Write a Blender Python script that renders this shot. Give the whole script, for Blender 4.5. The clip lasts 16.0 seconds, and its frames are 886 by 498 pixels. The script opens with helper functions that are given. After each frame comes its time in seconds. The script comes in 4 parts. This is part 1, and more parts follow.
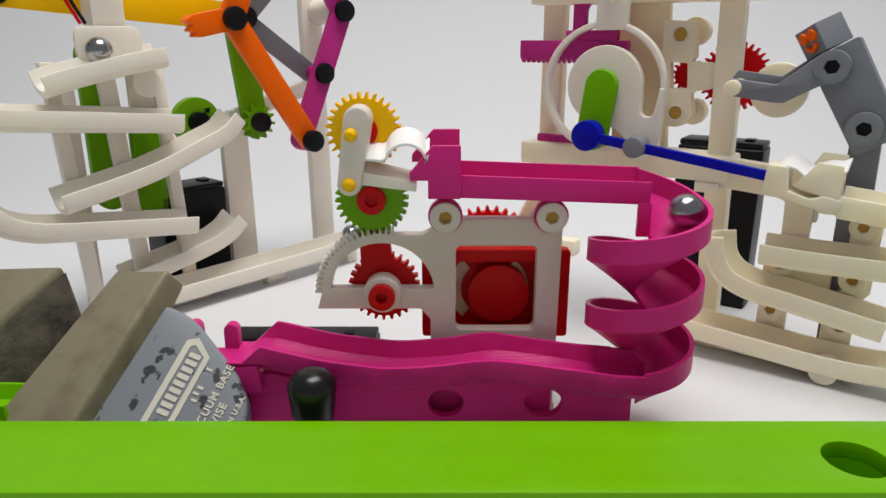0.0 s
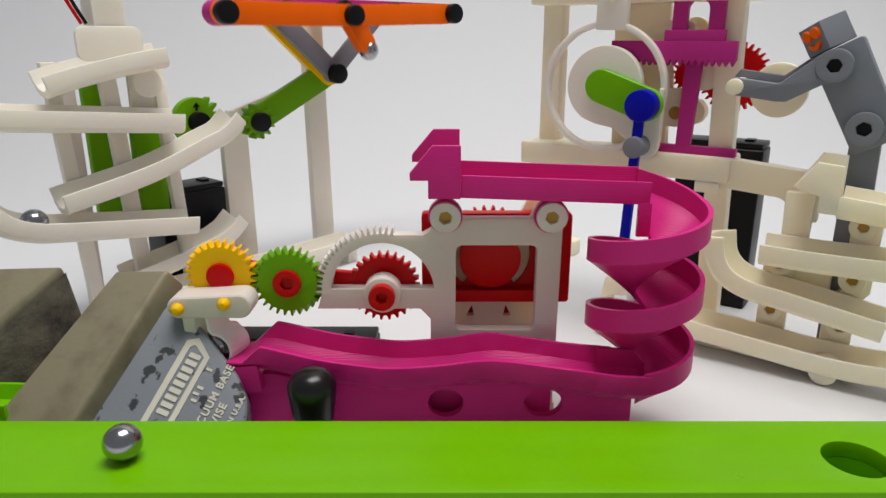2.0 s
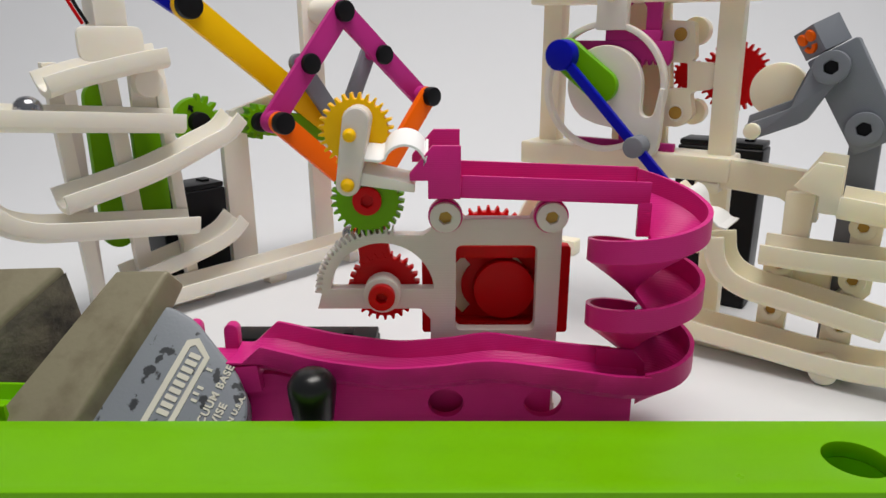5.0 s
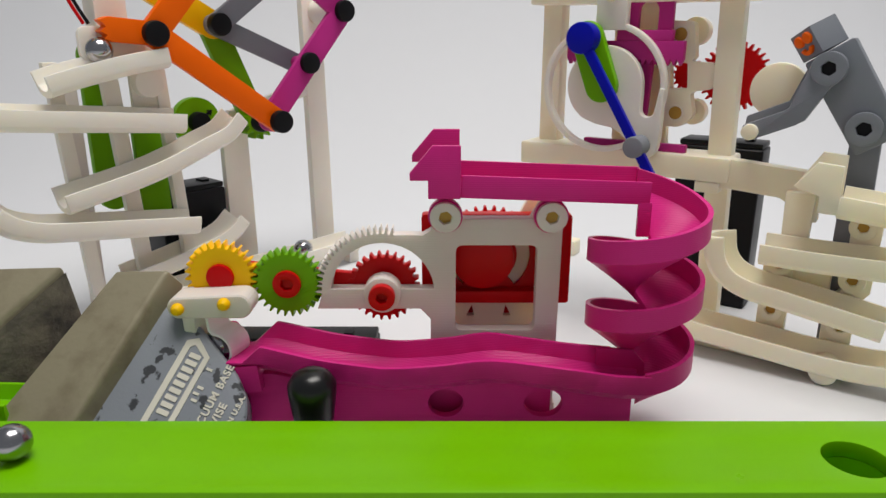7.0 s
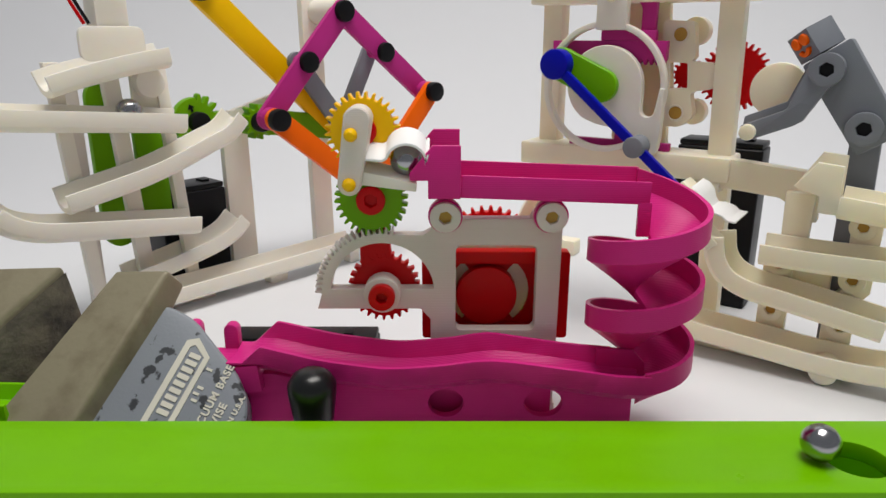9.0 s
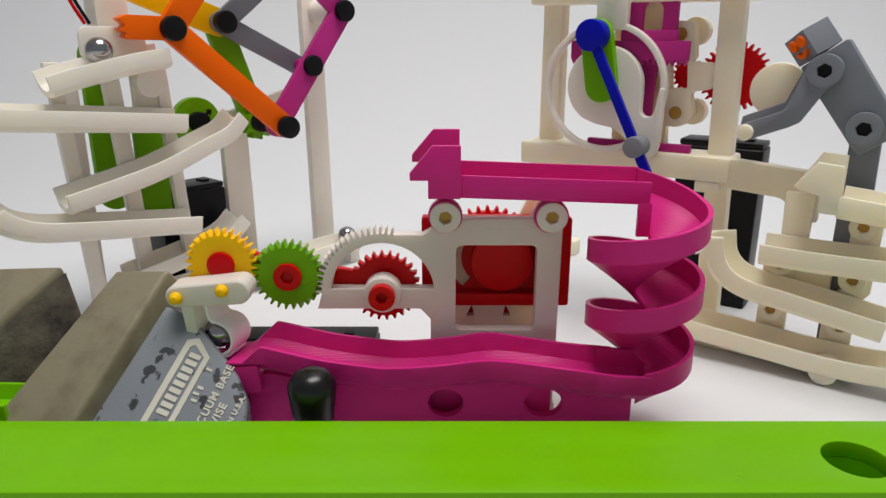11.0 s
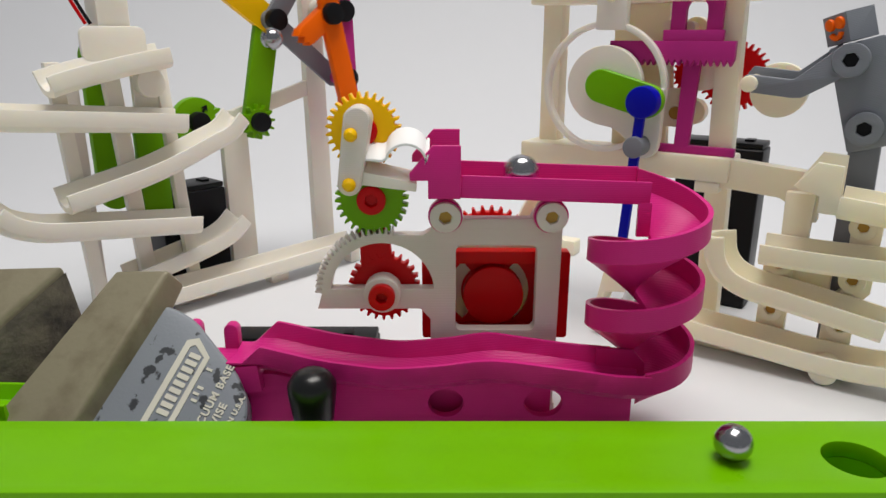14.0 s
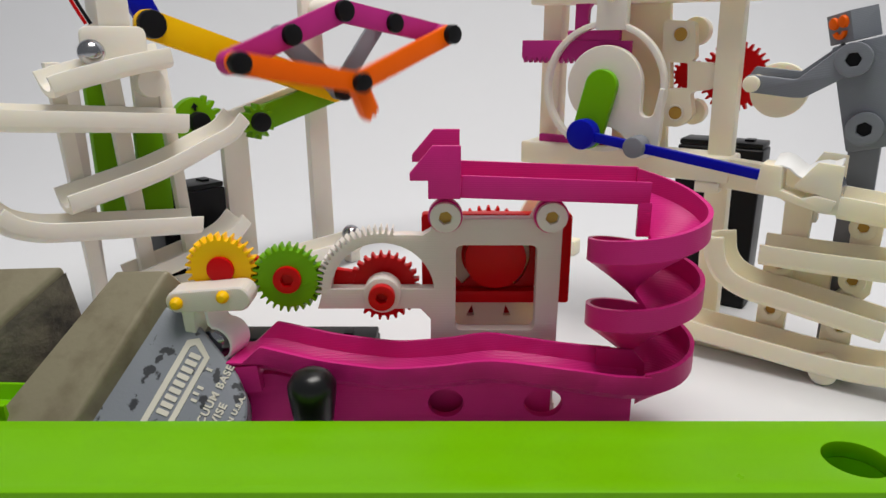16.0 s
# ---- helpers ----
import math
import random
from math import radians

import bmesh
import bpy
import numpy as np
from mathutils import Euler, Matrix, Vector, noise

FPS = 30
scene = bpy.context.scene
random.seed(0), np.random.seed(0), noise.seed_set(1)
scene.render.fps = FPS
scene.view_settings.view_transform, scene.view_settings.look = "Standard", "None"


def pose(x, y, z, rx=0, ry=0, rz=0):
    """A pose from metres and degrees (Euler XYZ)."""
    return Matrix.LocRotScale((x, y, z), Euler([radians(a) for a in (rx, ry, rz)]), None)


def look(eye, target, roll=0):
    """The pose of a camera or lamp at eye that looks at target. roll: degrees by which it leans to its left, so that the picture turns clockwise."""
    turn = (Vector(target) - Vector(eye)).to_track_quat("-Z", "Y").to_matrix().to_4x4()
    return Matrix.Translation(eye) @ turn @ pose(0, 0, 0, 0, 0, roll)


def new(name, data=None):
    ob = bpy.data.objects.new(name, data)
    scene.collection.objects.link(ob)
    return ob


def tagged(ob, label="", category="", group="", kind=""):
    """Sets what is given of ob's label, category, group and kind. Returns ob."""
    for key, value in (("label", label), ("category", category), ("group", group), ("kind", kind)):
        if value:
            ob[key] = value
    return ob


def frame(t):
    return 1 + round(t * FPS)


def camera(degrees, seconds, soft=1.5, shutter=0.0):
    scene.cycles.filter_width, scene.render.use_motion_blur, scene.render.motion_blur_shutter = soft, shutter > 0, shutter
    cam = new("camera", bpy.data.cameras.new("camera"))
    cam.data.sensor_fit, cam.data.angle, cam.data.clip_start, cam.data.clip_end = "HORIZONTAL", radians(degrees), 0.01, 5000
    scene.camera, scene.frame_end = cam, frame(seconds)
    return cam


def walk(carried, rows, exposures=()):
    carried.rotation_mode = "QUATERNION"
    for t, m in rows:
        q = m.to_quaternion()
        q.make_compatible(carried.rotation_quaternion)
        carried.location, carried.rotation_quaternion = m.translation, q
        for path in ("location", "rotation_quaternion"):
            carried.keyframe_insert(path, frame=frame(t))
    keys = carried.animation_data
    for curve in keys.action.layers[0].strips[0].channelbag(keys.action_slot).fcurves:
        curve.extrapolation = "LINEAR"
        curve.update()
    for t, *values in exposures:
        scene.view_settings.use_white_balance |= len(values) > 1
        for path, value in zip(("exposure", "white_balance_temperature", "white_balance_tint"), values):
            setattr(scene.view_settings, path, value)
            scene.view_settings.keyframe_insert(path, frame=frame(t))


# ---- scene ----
cam = camera(65, 16.0, 1.5, 0.15)
EYE = (0.0, 0.0, 0.152)
CAM = pose(*EYE, 73, 0, 0)
walk(cam, [(0, CAM), (16, CAM)], [(0, 0.0), (16, 0.0)])

# ---- light: a bright white room with one broad ceiling light ----
world = bpy.data.worlds.new("room_light")
scene.world = world
world.use_nodes = True
bg = world.node_tree.nodes["Background"]
bg.inputs[0].default_value = (0.93, 0.96, 1.0, 1)
bg.inputs[1].default_value = 0.22
lamp = bpy.data.lights.new("ceiling_panel", "AREA")
lamp.shape, lamp.size, lamp.size_y, lamp.energy, lamp.color = "RECTANGLE", 0.75, 0.5, 12.2, (1.0, 0.965, 0.91)
panel = new("ceiling_panel", lamp)
panel.matrix_basis = look((0.12, 0.24, 1.2), (0.0, 0.36, 0.0))


# ---- materials ----
def lin(c):
    return tuple((v / 255 / 12.92 if v <= 10 else ((v / 255 + 0.055) / 1.055) ** 2.4) for v in c) + (1,)


def plastic(name, rgb, rough=0.38, layers=0.12, vary=0.06, sss=0.0):
    """Printed plastic: fine stacked layers as relief, slight cloudy colour variation."""
    m = bpy.data.materials.new(name)
    m.use_nodes = True
    nt = m.node_tree
    b = nt.nodes["Principled BSDF"]
    tc = nt.nodes.new("ShaderNodeTexCoord")
    n1 = nt.nodes.new("ShaderNodeTexNoise")
    n1.inputs["Scale"].default_value, n1.inputs["Detail"].default_value = 60, 5
    nt.links.new(tc.outputs["Object"], n1.inputs["Vector"])
    mix = nt.nodes.new("ShaderNodeMix")
    mix.data_type = "RGBA"
    base = lin(rgb)
    mix.inputs["A"].default_value = tuple(v * (1 - vary) for v in base[:3]) + (1,)
    mix.inputs["B"].default_value = tuple(min(1, v * (1 + vary)) for v in base[:3]) + (1,)
    nt.links.new(n1.outputs["Fac"], mix.inputs["Factor"])
    nt.links.new(mix.outputs["Result"], b.inputs["Base Color"])
    w = nt.nodes.new("ShaderNodeTexWave")
    w.bands_direction = "Z"
    w.inputs["Scale"].default_value, w.inputs["Distortion"].default_value = 450, 0.8
    w.inputs["Detail"].default_value = 2
    nt.links.new(tc.outputs["Object"], w.inputs["Vector"])
    n2 = nt.nodes.new("ShaderNodeTexNoise")
    n2.inputs["Scale"].default_value = 900
    nt.links.new(tc.outputs["Object"], n2.inputs["Vector"])
    if layers > 0.3:
        # uneven layers: some stand a little proud of the rest
        sq = nt.nodes.new("ShaderNodeMapping")
        sq.inputs["Scale"].default_value = (4, 4, 900)
        nt.links.new(tc.outputs["Object"], sq.inputs["Vector"])
        n2.inputs["Scale"].default_value = 1.0
        n2.inputs["Detail"].default_value = 3
        nt.links.new(sq.outputs["Vector"], n2.inputs["Vector"])
    add = nt.nodes.new("ShaderNodeMath")
    add.operation = "ADD"
    nt.links.new(w.outputs["Fac"], add.inputs[0])
    nt.links.new(n2.outputs["Fac"], add.inputs[1])
    bump = nt.nodes.new("ShaderNodeBump")
    bump.inputs["Strength"].default_value, bump.inputs["Distance"].default_value = layers, 0.00015
    nt.links.new(add.outputs[0], bump.inputs["Height"])
    nt.links.new(bump.outputs["Normal"], b.inputs["Normal"])
    r = nt.nodes.new("ShaderNodeMapRange")
    r.inputs["To Min"].default_value, r.inputs["To Max"].default_value = rough - 0.07, rough + 0.1
    nt.links.new(n1.outputs["Fac"], r.inputs["Value"])
    nt.links.new(r.outputs["Result"], b.inputs["Roughness"])
    b.inputs["Specular IOR Level"].default_value = 0.17
    if sss:
        b.inputs["Subsurface Weight"].default_value = sss
        b.inputs["Subsurface Radius"].default_value = (0.005, 0.004, 0.0026)
        b.inputs["Subsurface Scale"].default_value = 1.0
    return m


PINK = plastic("magenta_plastic", (211, 42, 132), 0.33, 0.31, 0.1)
CREAM = plastic("cream_plastic", (240, 234, 223), 0.32, 0.08, 0.03, 0.3)
IVORY = plastic("ivory_plastic", (250, 239, 215), 0.32, 0.1, 0.03, 0.5)
WHITE = plastic("white_plastic", (226, 217, 210), 0.33, 0.35, 0.04, 0.15)
SNOW = plastic("bright_white_plastic", (248, 248, 248), 0.3, 0.02, 0.02)
RED = plastic("red_plastic", (200, 0, 7), 0.34, 0.15)
GREEN = plastic("green_plastic", (108, 166, 0), 0.4, 0.15)
LIME = plastic("lime_plastic", (113, 184, 0), 0.3, 0.04, 0.05)
YELLOW = plastic("yellow_plastic", (255, 196, 0), 0.36, 0.15)
ORANGE = plastic("orange_plastic", (250, 104, 0), 0.38, 0.15)
MAGENTA = plastic("purple_magenta_plastic", (186, 46, 132), 0.42, 0.15)
GREY = plastic("grey_plastic", (128, 132, 140), 0.45, 0.3)
BLUE = plastic("blue_plastic", (4, 14, 172), 0.32, 0.12)
BLACK = plastic("black_plastic", (20, 20, 23), 0.38, 0.05)
PAPER = plastic("white_paper", (221, 222, 226), 0.75, 0.02, 0.01)


def worn_metal(name, rgb, dark, rough, metal, scale, lo, hi, relief=0.35):
    m = bpy.data.materials.new(name)
    m.use_nodes = True
    nt = m.node_tree
    b = nt.nodes["Principled BSDF"]
    tc = nt.nodes.new("ShaderNodeTexCoord")
    n1 = nt.nodes.new("ShaderNodeTexNoise")
    n1.inputs["Scale"].default_value, n1.inputs["Detail"].default_value = scale, 6
    nt.links.new(tc.outputs["Object"], n1.inputs["Vector"])
    ramp = nt.nodes.new("ShaderNodeValToRGB")
    ramp.color_ramp.elements[0].position, ramp.color_ramp.elements[1].position = lo, hi
    ramp.color_ramp.elements[0].color, ramp.color_ramp.elements[1].color = lin(dark), lin(rgb)
    nt.links.new(n1.outputs["Fac"], ramp.inputs["Fac"])
    nt.links.new(ramp.outputs["Color"], b.inputs["Base Color"])
    n2 = nt.nodes.new("ShaderNodeTexNoise")
    n2.inputs["Scale"].default_value, n2.inputs["Detail"].default_value = scale * 6, 4
    nt.links.new(tc.outputs["Object"], n2.inputs["Vector"])
    bump = nt.nodes.new("ShaderNodeBump")
    bump.inputs["Strength"].default_value, bump.inputs["Distance"].default_value = relief, 0.0006
    nt.links.new(n2.outputs["Fac"], bump.inputs["Height"])
    nt.links.new(bump.outputs["Normal"], b.inputs["Normal"])
    b.inputs["Roughness"].default_value, b.inputs["Metallic"].default_value = rough, metal
    return m


JAW = worn_metal("worn_jaw_steel", (144, 136, 113), (122, 112, 90), 0.5, 0.15, 70, 0.28, 0.5, 0.2)
KNOB = worn_metal("scuffed_black_knob", (16, 16, 18), (70, 68, 66), 0.28, 0.0, 260, 0.2, 0.3, 0.06)
PITTED = worn_metal("dark_pitted_jaw_side", (118, 110, 96), (58, 54, 51), 0.6, 0.1, 90, 0.3, 0.62, 0.6)
CAST = worn_metal("chipped_blue_grey_enamel", (134, 139, 148), (58, 60, 65), 0.4, 0.1, 120, 0.385, 0.415, 0.12)
STEEL = worn_metal("polished_ball_steel", (172, 172, 176), (158, 158, 163), 0.19, 1.0, 60, 0.3, 0.7, 0.02)
LETTER = plastic("pale_lettering_paint", (216, 212, 200), 0.6, 0.05, 0.08)
BRASS = plastic("brass_screw", (190, 150, 70), 0.35, 0.02)


# ---- shape helpers: all in millimetres, x to the right, y away, z up ----
def part(name, bm, mat, parent=None, label="", m=None, bevel=0.0, seg=2, sharp=38):
    """Links a bmesh as one mesh object, under a thing or a part."""
    bmesh.ops.remove_doubles(bm, verts=bm.verts, dist=1e-4)
    bmesh.ops.recalc_face_normals(bm, faces=bm.faces)
    if bevel:
        es = [e for e in bm.edges if len(e.link_faces) == 2 and e.calc_face_angle(0) > radians(sharp)]
        if es:
            bmesh.ops.bevel(bm, geom=es, offset=bevel, segments=seg, affect="EDGES", profile=0.6, clamp_overlap=True)
    bm.transform(Matrix.Scale(0.001, 4))
    me = bpy.data.meshes.new(name)
    bm.to_mesh(me)
    bm.free()
    me.materials.append(mat)
    me.shade_smooth()
    me.set_sharp_from_angle(angle=radians(32))
    ob = new(name, me)
    ob.parent = parent
    if m is not None:
        ob.matrix_basis = m
    return tagged(ob, label)


def at(x, y, z, rx=0, ry=0, rz=0):
    """A pose from millimetres; turn(a) below is a counter-clockwise turn seen from the front."""
    return pose(x / 1000, y / 1000, z / 1000, rx, ry, rz)


def turn(x, y, z, a):
    return at(x, y, z, 0, -a, 0)


def empty(name, m, label, category, group="", kind=""):
    ob = tagged(new(name), label, category, group, kind)
    ob.empty_display_size = 0.01
    ob.matrix_basis = m
    return ob


def circle(cx, cz, r, n=40, a0=0, a1=360):
    full = abs(a1 - a0) >= 360
    k = n if full else n + 1
    return [(cx + r * math.cos(radians(a0 + (a1 - a0) * i / n)), cz + r * math.sin(radians(a0 + (a1 - a0) * i / n))) for i in range(k)]


def slot(x0, z0, x1, z1, r, n=10):
    """A bar's outline with round ends."""
    a = math.degrees(math.atan2(z1 - z0, x1 - x0))
    return circle(x1, z1, r, n, a - 90, a + 90) + circle(x0, z0, r, n, a + 90, a + 270)


def rounded(pts, r, n=5):
    """A polygon's outline with rounded corners."""
    out = []
    k = len(pts)
    for i in range(k):
        p, a, b = Vector(pts[i]), Vector(pts[i - 1]), Vector(pts[(i + 1) % k])
        da, db = (a - p), (b - p)
        q = min(r, da.length * 0.45, db.length * 0.45)
        s, e = p + da.normalized() * q, p + db.normalized() * q
        for j in range(n + 1):
            t = j / n
            v = s * (1 - t) ** 2 + p * 2 * t * (1 - t) + e * t * t
            out.append((v.x, v.y))
    return out


def box2(x0, z0, x1, z1, r=0):
    p = [(x0, z0), (x1, z0), (x1, z1), (x0, z1)]
    return rounded(p, r) if r else p


def plate(bm, outer, y0, y1, holes=()):
    """A flat piece: an outline in x and z with holes, from depth y0 to y1."""
    if not holes:
        f = bm.faces.new([bm.verts.new((x, y0, z)) for x, z in outer])
        new_faces = [f]
    else:
        edges = []
        for loop in (outer, *holes):
            vs = [bm.verts.new((x, y0, z)) for x, z in loop]
            edges += [bm.edges.new((vs[i - 1], vs[i])) for i in range(len(vs))]
        r = bmesh.ops.triangle_fill(bm, edges=edges, use_beauty=True, use_dissolve=False)
        new_faces = [g for g in r["geom"] if isinstance(g, bmesh.types.BMFace)]
    ext = bmesh.ops.extrude_face_region(bm, geom=new_faces, use_keep_orig=True)
    vs = [g for g in ext["geom"] if isinstance(g, bmesh.types.BMVert)]
    bmesh.ops.translate(bm, verts=vs, vec=(0, y1 - y0, 0))
    return bm


def flat(outer, y0, y1, holes=()):
    return plate(bmesh.new(), outer, y0, y1, holes)


def block(bm, x0, y0, z0, x1, y1, z1):
    return plate(bm, box2(x0, z0, x1, z1), y0, y1)


def gear(r, teeth, depth=2.4, hole=0, a0=0, a1=360):
    """A gear wheel's outline."""
    out = []
    for i in range(teeth):
        for f, q in ((0.0, 0), (0.22, 0), (0.38, 1), (0.62, 1), (0.78, 0)):
            a = radians(a0 + (a1 - a0) * (i + f) / teeth)
            rr = r - depth * (1 - q)
            out.append((rr * math.cos(a), rr * math.sin(a)))
    return out


def revolve(bm, profile, n=32, axis="y"):
    """A lathe shape from (radius, along) pairs."""
    rings = []
    for r, h in profile:
        if r < 1e-6:
            rings.append([bm.verts.new((0, h, 0) if axis == "y" else (0, 0, h))])
        else:
            ring = []
            for i in range(n):
                a = math.tau * i / n
                c, s = r * math.cos(a), r * math.sin(a)
                ring.append(bm.verts.new((c, h, s) if axis == "y" else (c, s, h)))
            rings.append(ring)
    for a, b in zip(rings, rings[1:]):
        for i in range(n):
            j = (i + 1) % n
            q = [a[i % len(a)], a[j % len(a)], b[j % len(b)], b[i % len(b)]]
            q = list(dict.fromkeys(q))
            if len(q) > 2:
                bm.faces.new(q)
    for ring in (rings[0], rings[-1]):
        if len(ring) > 2:
            bm.faces.new(ring)
    return bm


def shift(bm, x, y, z):
    bmesh.ops.translate(bm, verts=bm.verts, vec=(x, y, z))
    return bm


def cap(r, y0, y1, round_=0.8):
    """A round pin with a softened front edge, along y."""
    return revolve(bmesh.new(), [(0, y0), (r - round_, y0), (r - round_ * 0.3, y0 + round_ * 0.3), (r, y0 + round_), (r, y1), (0, y1)], 28)


def sweep(bm, path, section):
    """Carries a closed section of (sideways, up) along a path; sideways is to the right of the way."""
    rings = []
    k = len(path)
    for i, p in enumerate(path):
        t = (Vector(path[min(i + 1, k - 1)]) - Vector(path[max(i - 1, 0)])).normalized()
        side = Vector((t.y, -t.x, 0)).normalized()
        up = side.cross(t)
        rings.append([bm.verts.new(Vector(p) + side * s + up * u) for s, u in section])
    n = len(section)
    for a, b in zip(rings, rings[1:]):
        for i in range(n):
            bm.faces.new((a[i - 1], a[i], b[i], b[i - 1]))
    bm.faces.new(rings[0])
    bm.faces.new(list(reversed(rings[-1])))
    return bm


def smooth_path(pts, n=10):
    """A soft curve through points (Catmull-Rom)."""
    out = []
    P = [Vector(p) for p in pts]
    P = [2 * P[0] - P[1]] + P + [2 * P[-1] - P[-2]]
    for i in range(1, len(P) - 2):
        for j in range(n):
            t = j / n
            a, b, c, d = P[i - 1], P[i], P[i + 1], P[i + 2]
            out.append(0.5 * (2 * b + (c - a) * t + (2 * a - 5 * b + 4 * c - d) * t * t + (3 * b - a - 3 * c + d) * t ** 3))
    out.append(P[-2])
    return [tuple(v) for v in out]


def table(rows, t):
    """A soft curve through (time, values...) rows."""
    if t <= rows[0][0]:
        return list(rows[0][1:])
    for i in range(len(rows) - 1):
        a, b = rows[i], rows[i + 1]
        if t <= b[0]:
            p, q = rows[max(i - 1, 0)], rows[min(i + 2, len(rows) - 1)]
            h = b[0] - a[0]
            u = (t - a[0]) / h
            out = []
            for k in range(1, len(a)):
                d0, d1 = (b[k] - a[k]) / h, (b[k] - a[k]) / h
                m0 = 0 if p is a else (a[k] - p[k]) / (a[0] - p[0])
                m1 = 0 if q is b else (q[k] - b[k]) / (q[0] - b[0])
                s0 = 0 if m0 * d0 <= 0 else 2 * m0 * d0 / (m0 + d0)
                s1 = 0 if m1 * d1 <= 0 else 2 * m1 * d1 / (m1 + d1)
                out.append(a[k] * (1 + 2 * u) * (1 - u) ** 2 + s0 * h * u * (1 - u) ** 2 + b[k] * u * u * (3 - 2 * u) + s1 * h * u * u * (u - 1))
            return out
    return list(rows[-1][1:])


def sheet(front, y0, y1, lift, thick=0.9):
    """A bent strip: its front edge follows (x, z) points, its rear edge stands higher by lift."""
    bm = bmesh.new()
    P = [Vector(p) for p in front]
    rings = []
    for i, p in enumerate(P):
        t = (P[min(i + 1, len(P) - 1)] - P[max(i - 1, 0)]).normalized()
        n = Vector((-t.y, t.x)) * thick
        q = p + n
        rings.append([bm.verts.new(v) for v in ((p.x, y0, p.y), (q.x, y0, q.y), (q.x, y1, q.y + lift), (p.x, y1, p.y + lift))])
    for a, b in zip(rings, rings[1:]):
        for j in range(4):
            bm.faces.new((a[j - 1], a[j], b[j], b[j - 1]))
    bm.faces.new(rings[0])
    bm.faces.new(list(reversed(rings[-1])))
    return bm


def wedge(front, y0, y1, lift):
    """A solid whose rear outline stands higher than its front one."""
    bm = bmesh.new()
    a = [bm.verts.new((x, y0, z)) for x, z in front]
    b = [bm.verts.new((x, y1, z + lift)) for x, z in front]
    for i in range(len(a)):
        bm.faces.new((a[i - 1], a[i], b[i], b[i - 1]))
    bm.faces.new(a)
    bm.faces.new(list(reversed(b)))
    return bm


def hexnut(parent, x, y, z, r, mat=WHITE, deep=BRASS, out=3.0, name="bolt", label=""):
    """A round bolt head with a hexagonal socket."""
    hx = circle(0, 0, r * 0.45, 6, 15, 375)
    n = part(name, flat(circle(0, 0, r, 36), -out, 0.5, [hx]), mat, parent, label, at(x, y, z), 0.5)
    part("socket", flat(circle(0, 0, r * 0.5, 6, 15, 375), -0.05 * out, 0.3), deep, n, "", at(0, 0, 0))
    return n


TIMES = [i / 10 for i in range(161)]

# ---- setting: paper-covered table that sweeps up into the backdrop ----
def build_setting():
    bm = bmesh.new()
    prof = [(-900, 0), (-300, 0), (0, 0), (300, 0), (640, 0)] + [(640 + 260 * math.sin(radians(a)), 260 - 260 * math.cos(radians(a))) for a in range(8, 91, 8)] + [(900, 600), (900, 1100)]
    rows = [[bm.verts.new((x, y, z)) for x in (-1300, -500, 0, 500, 1300)] for y, z in prof]
    for a, b in zip(rows, rows[1:]):
        for i in range(4):
            bm.faces.new((a[i], a[i + 1], b[i + 1], b[i]))
    tagged(part("backdrop", bm, PAPER), "seamless white paper sweeping from table to backdrop", "backdrop", "", "structure")


build_setting()

# ---- marble lift in the middle: frame C ----
CY = 258
PIV = (-24.0, 54.3)
REACH, WHEEL = 38.0, 64.4
LIFT = empty("marble_lift", at(0, CY, 0), "white, red and magenta printed planetary marble lift with spiral track", "marble machine")


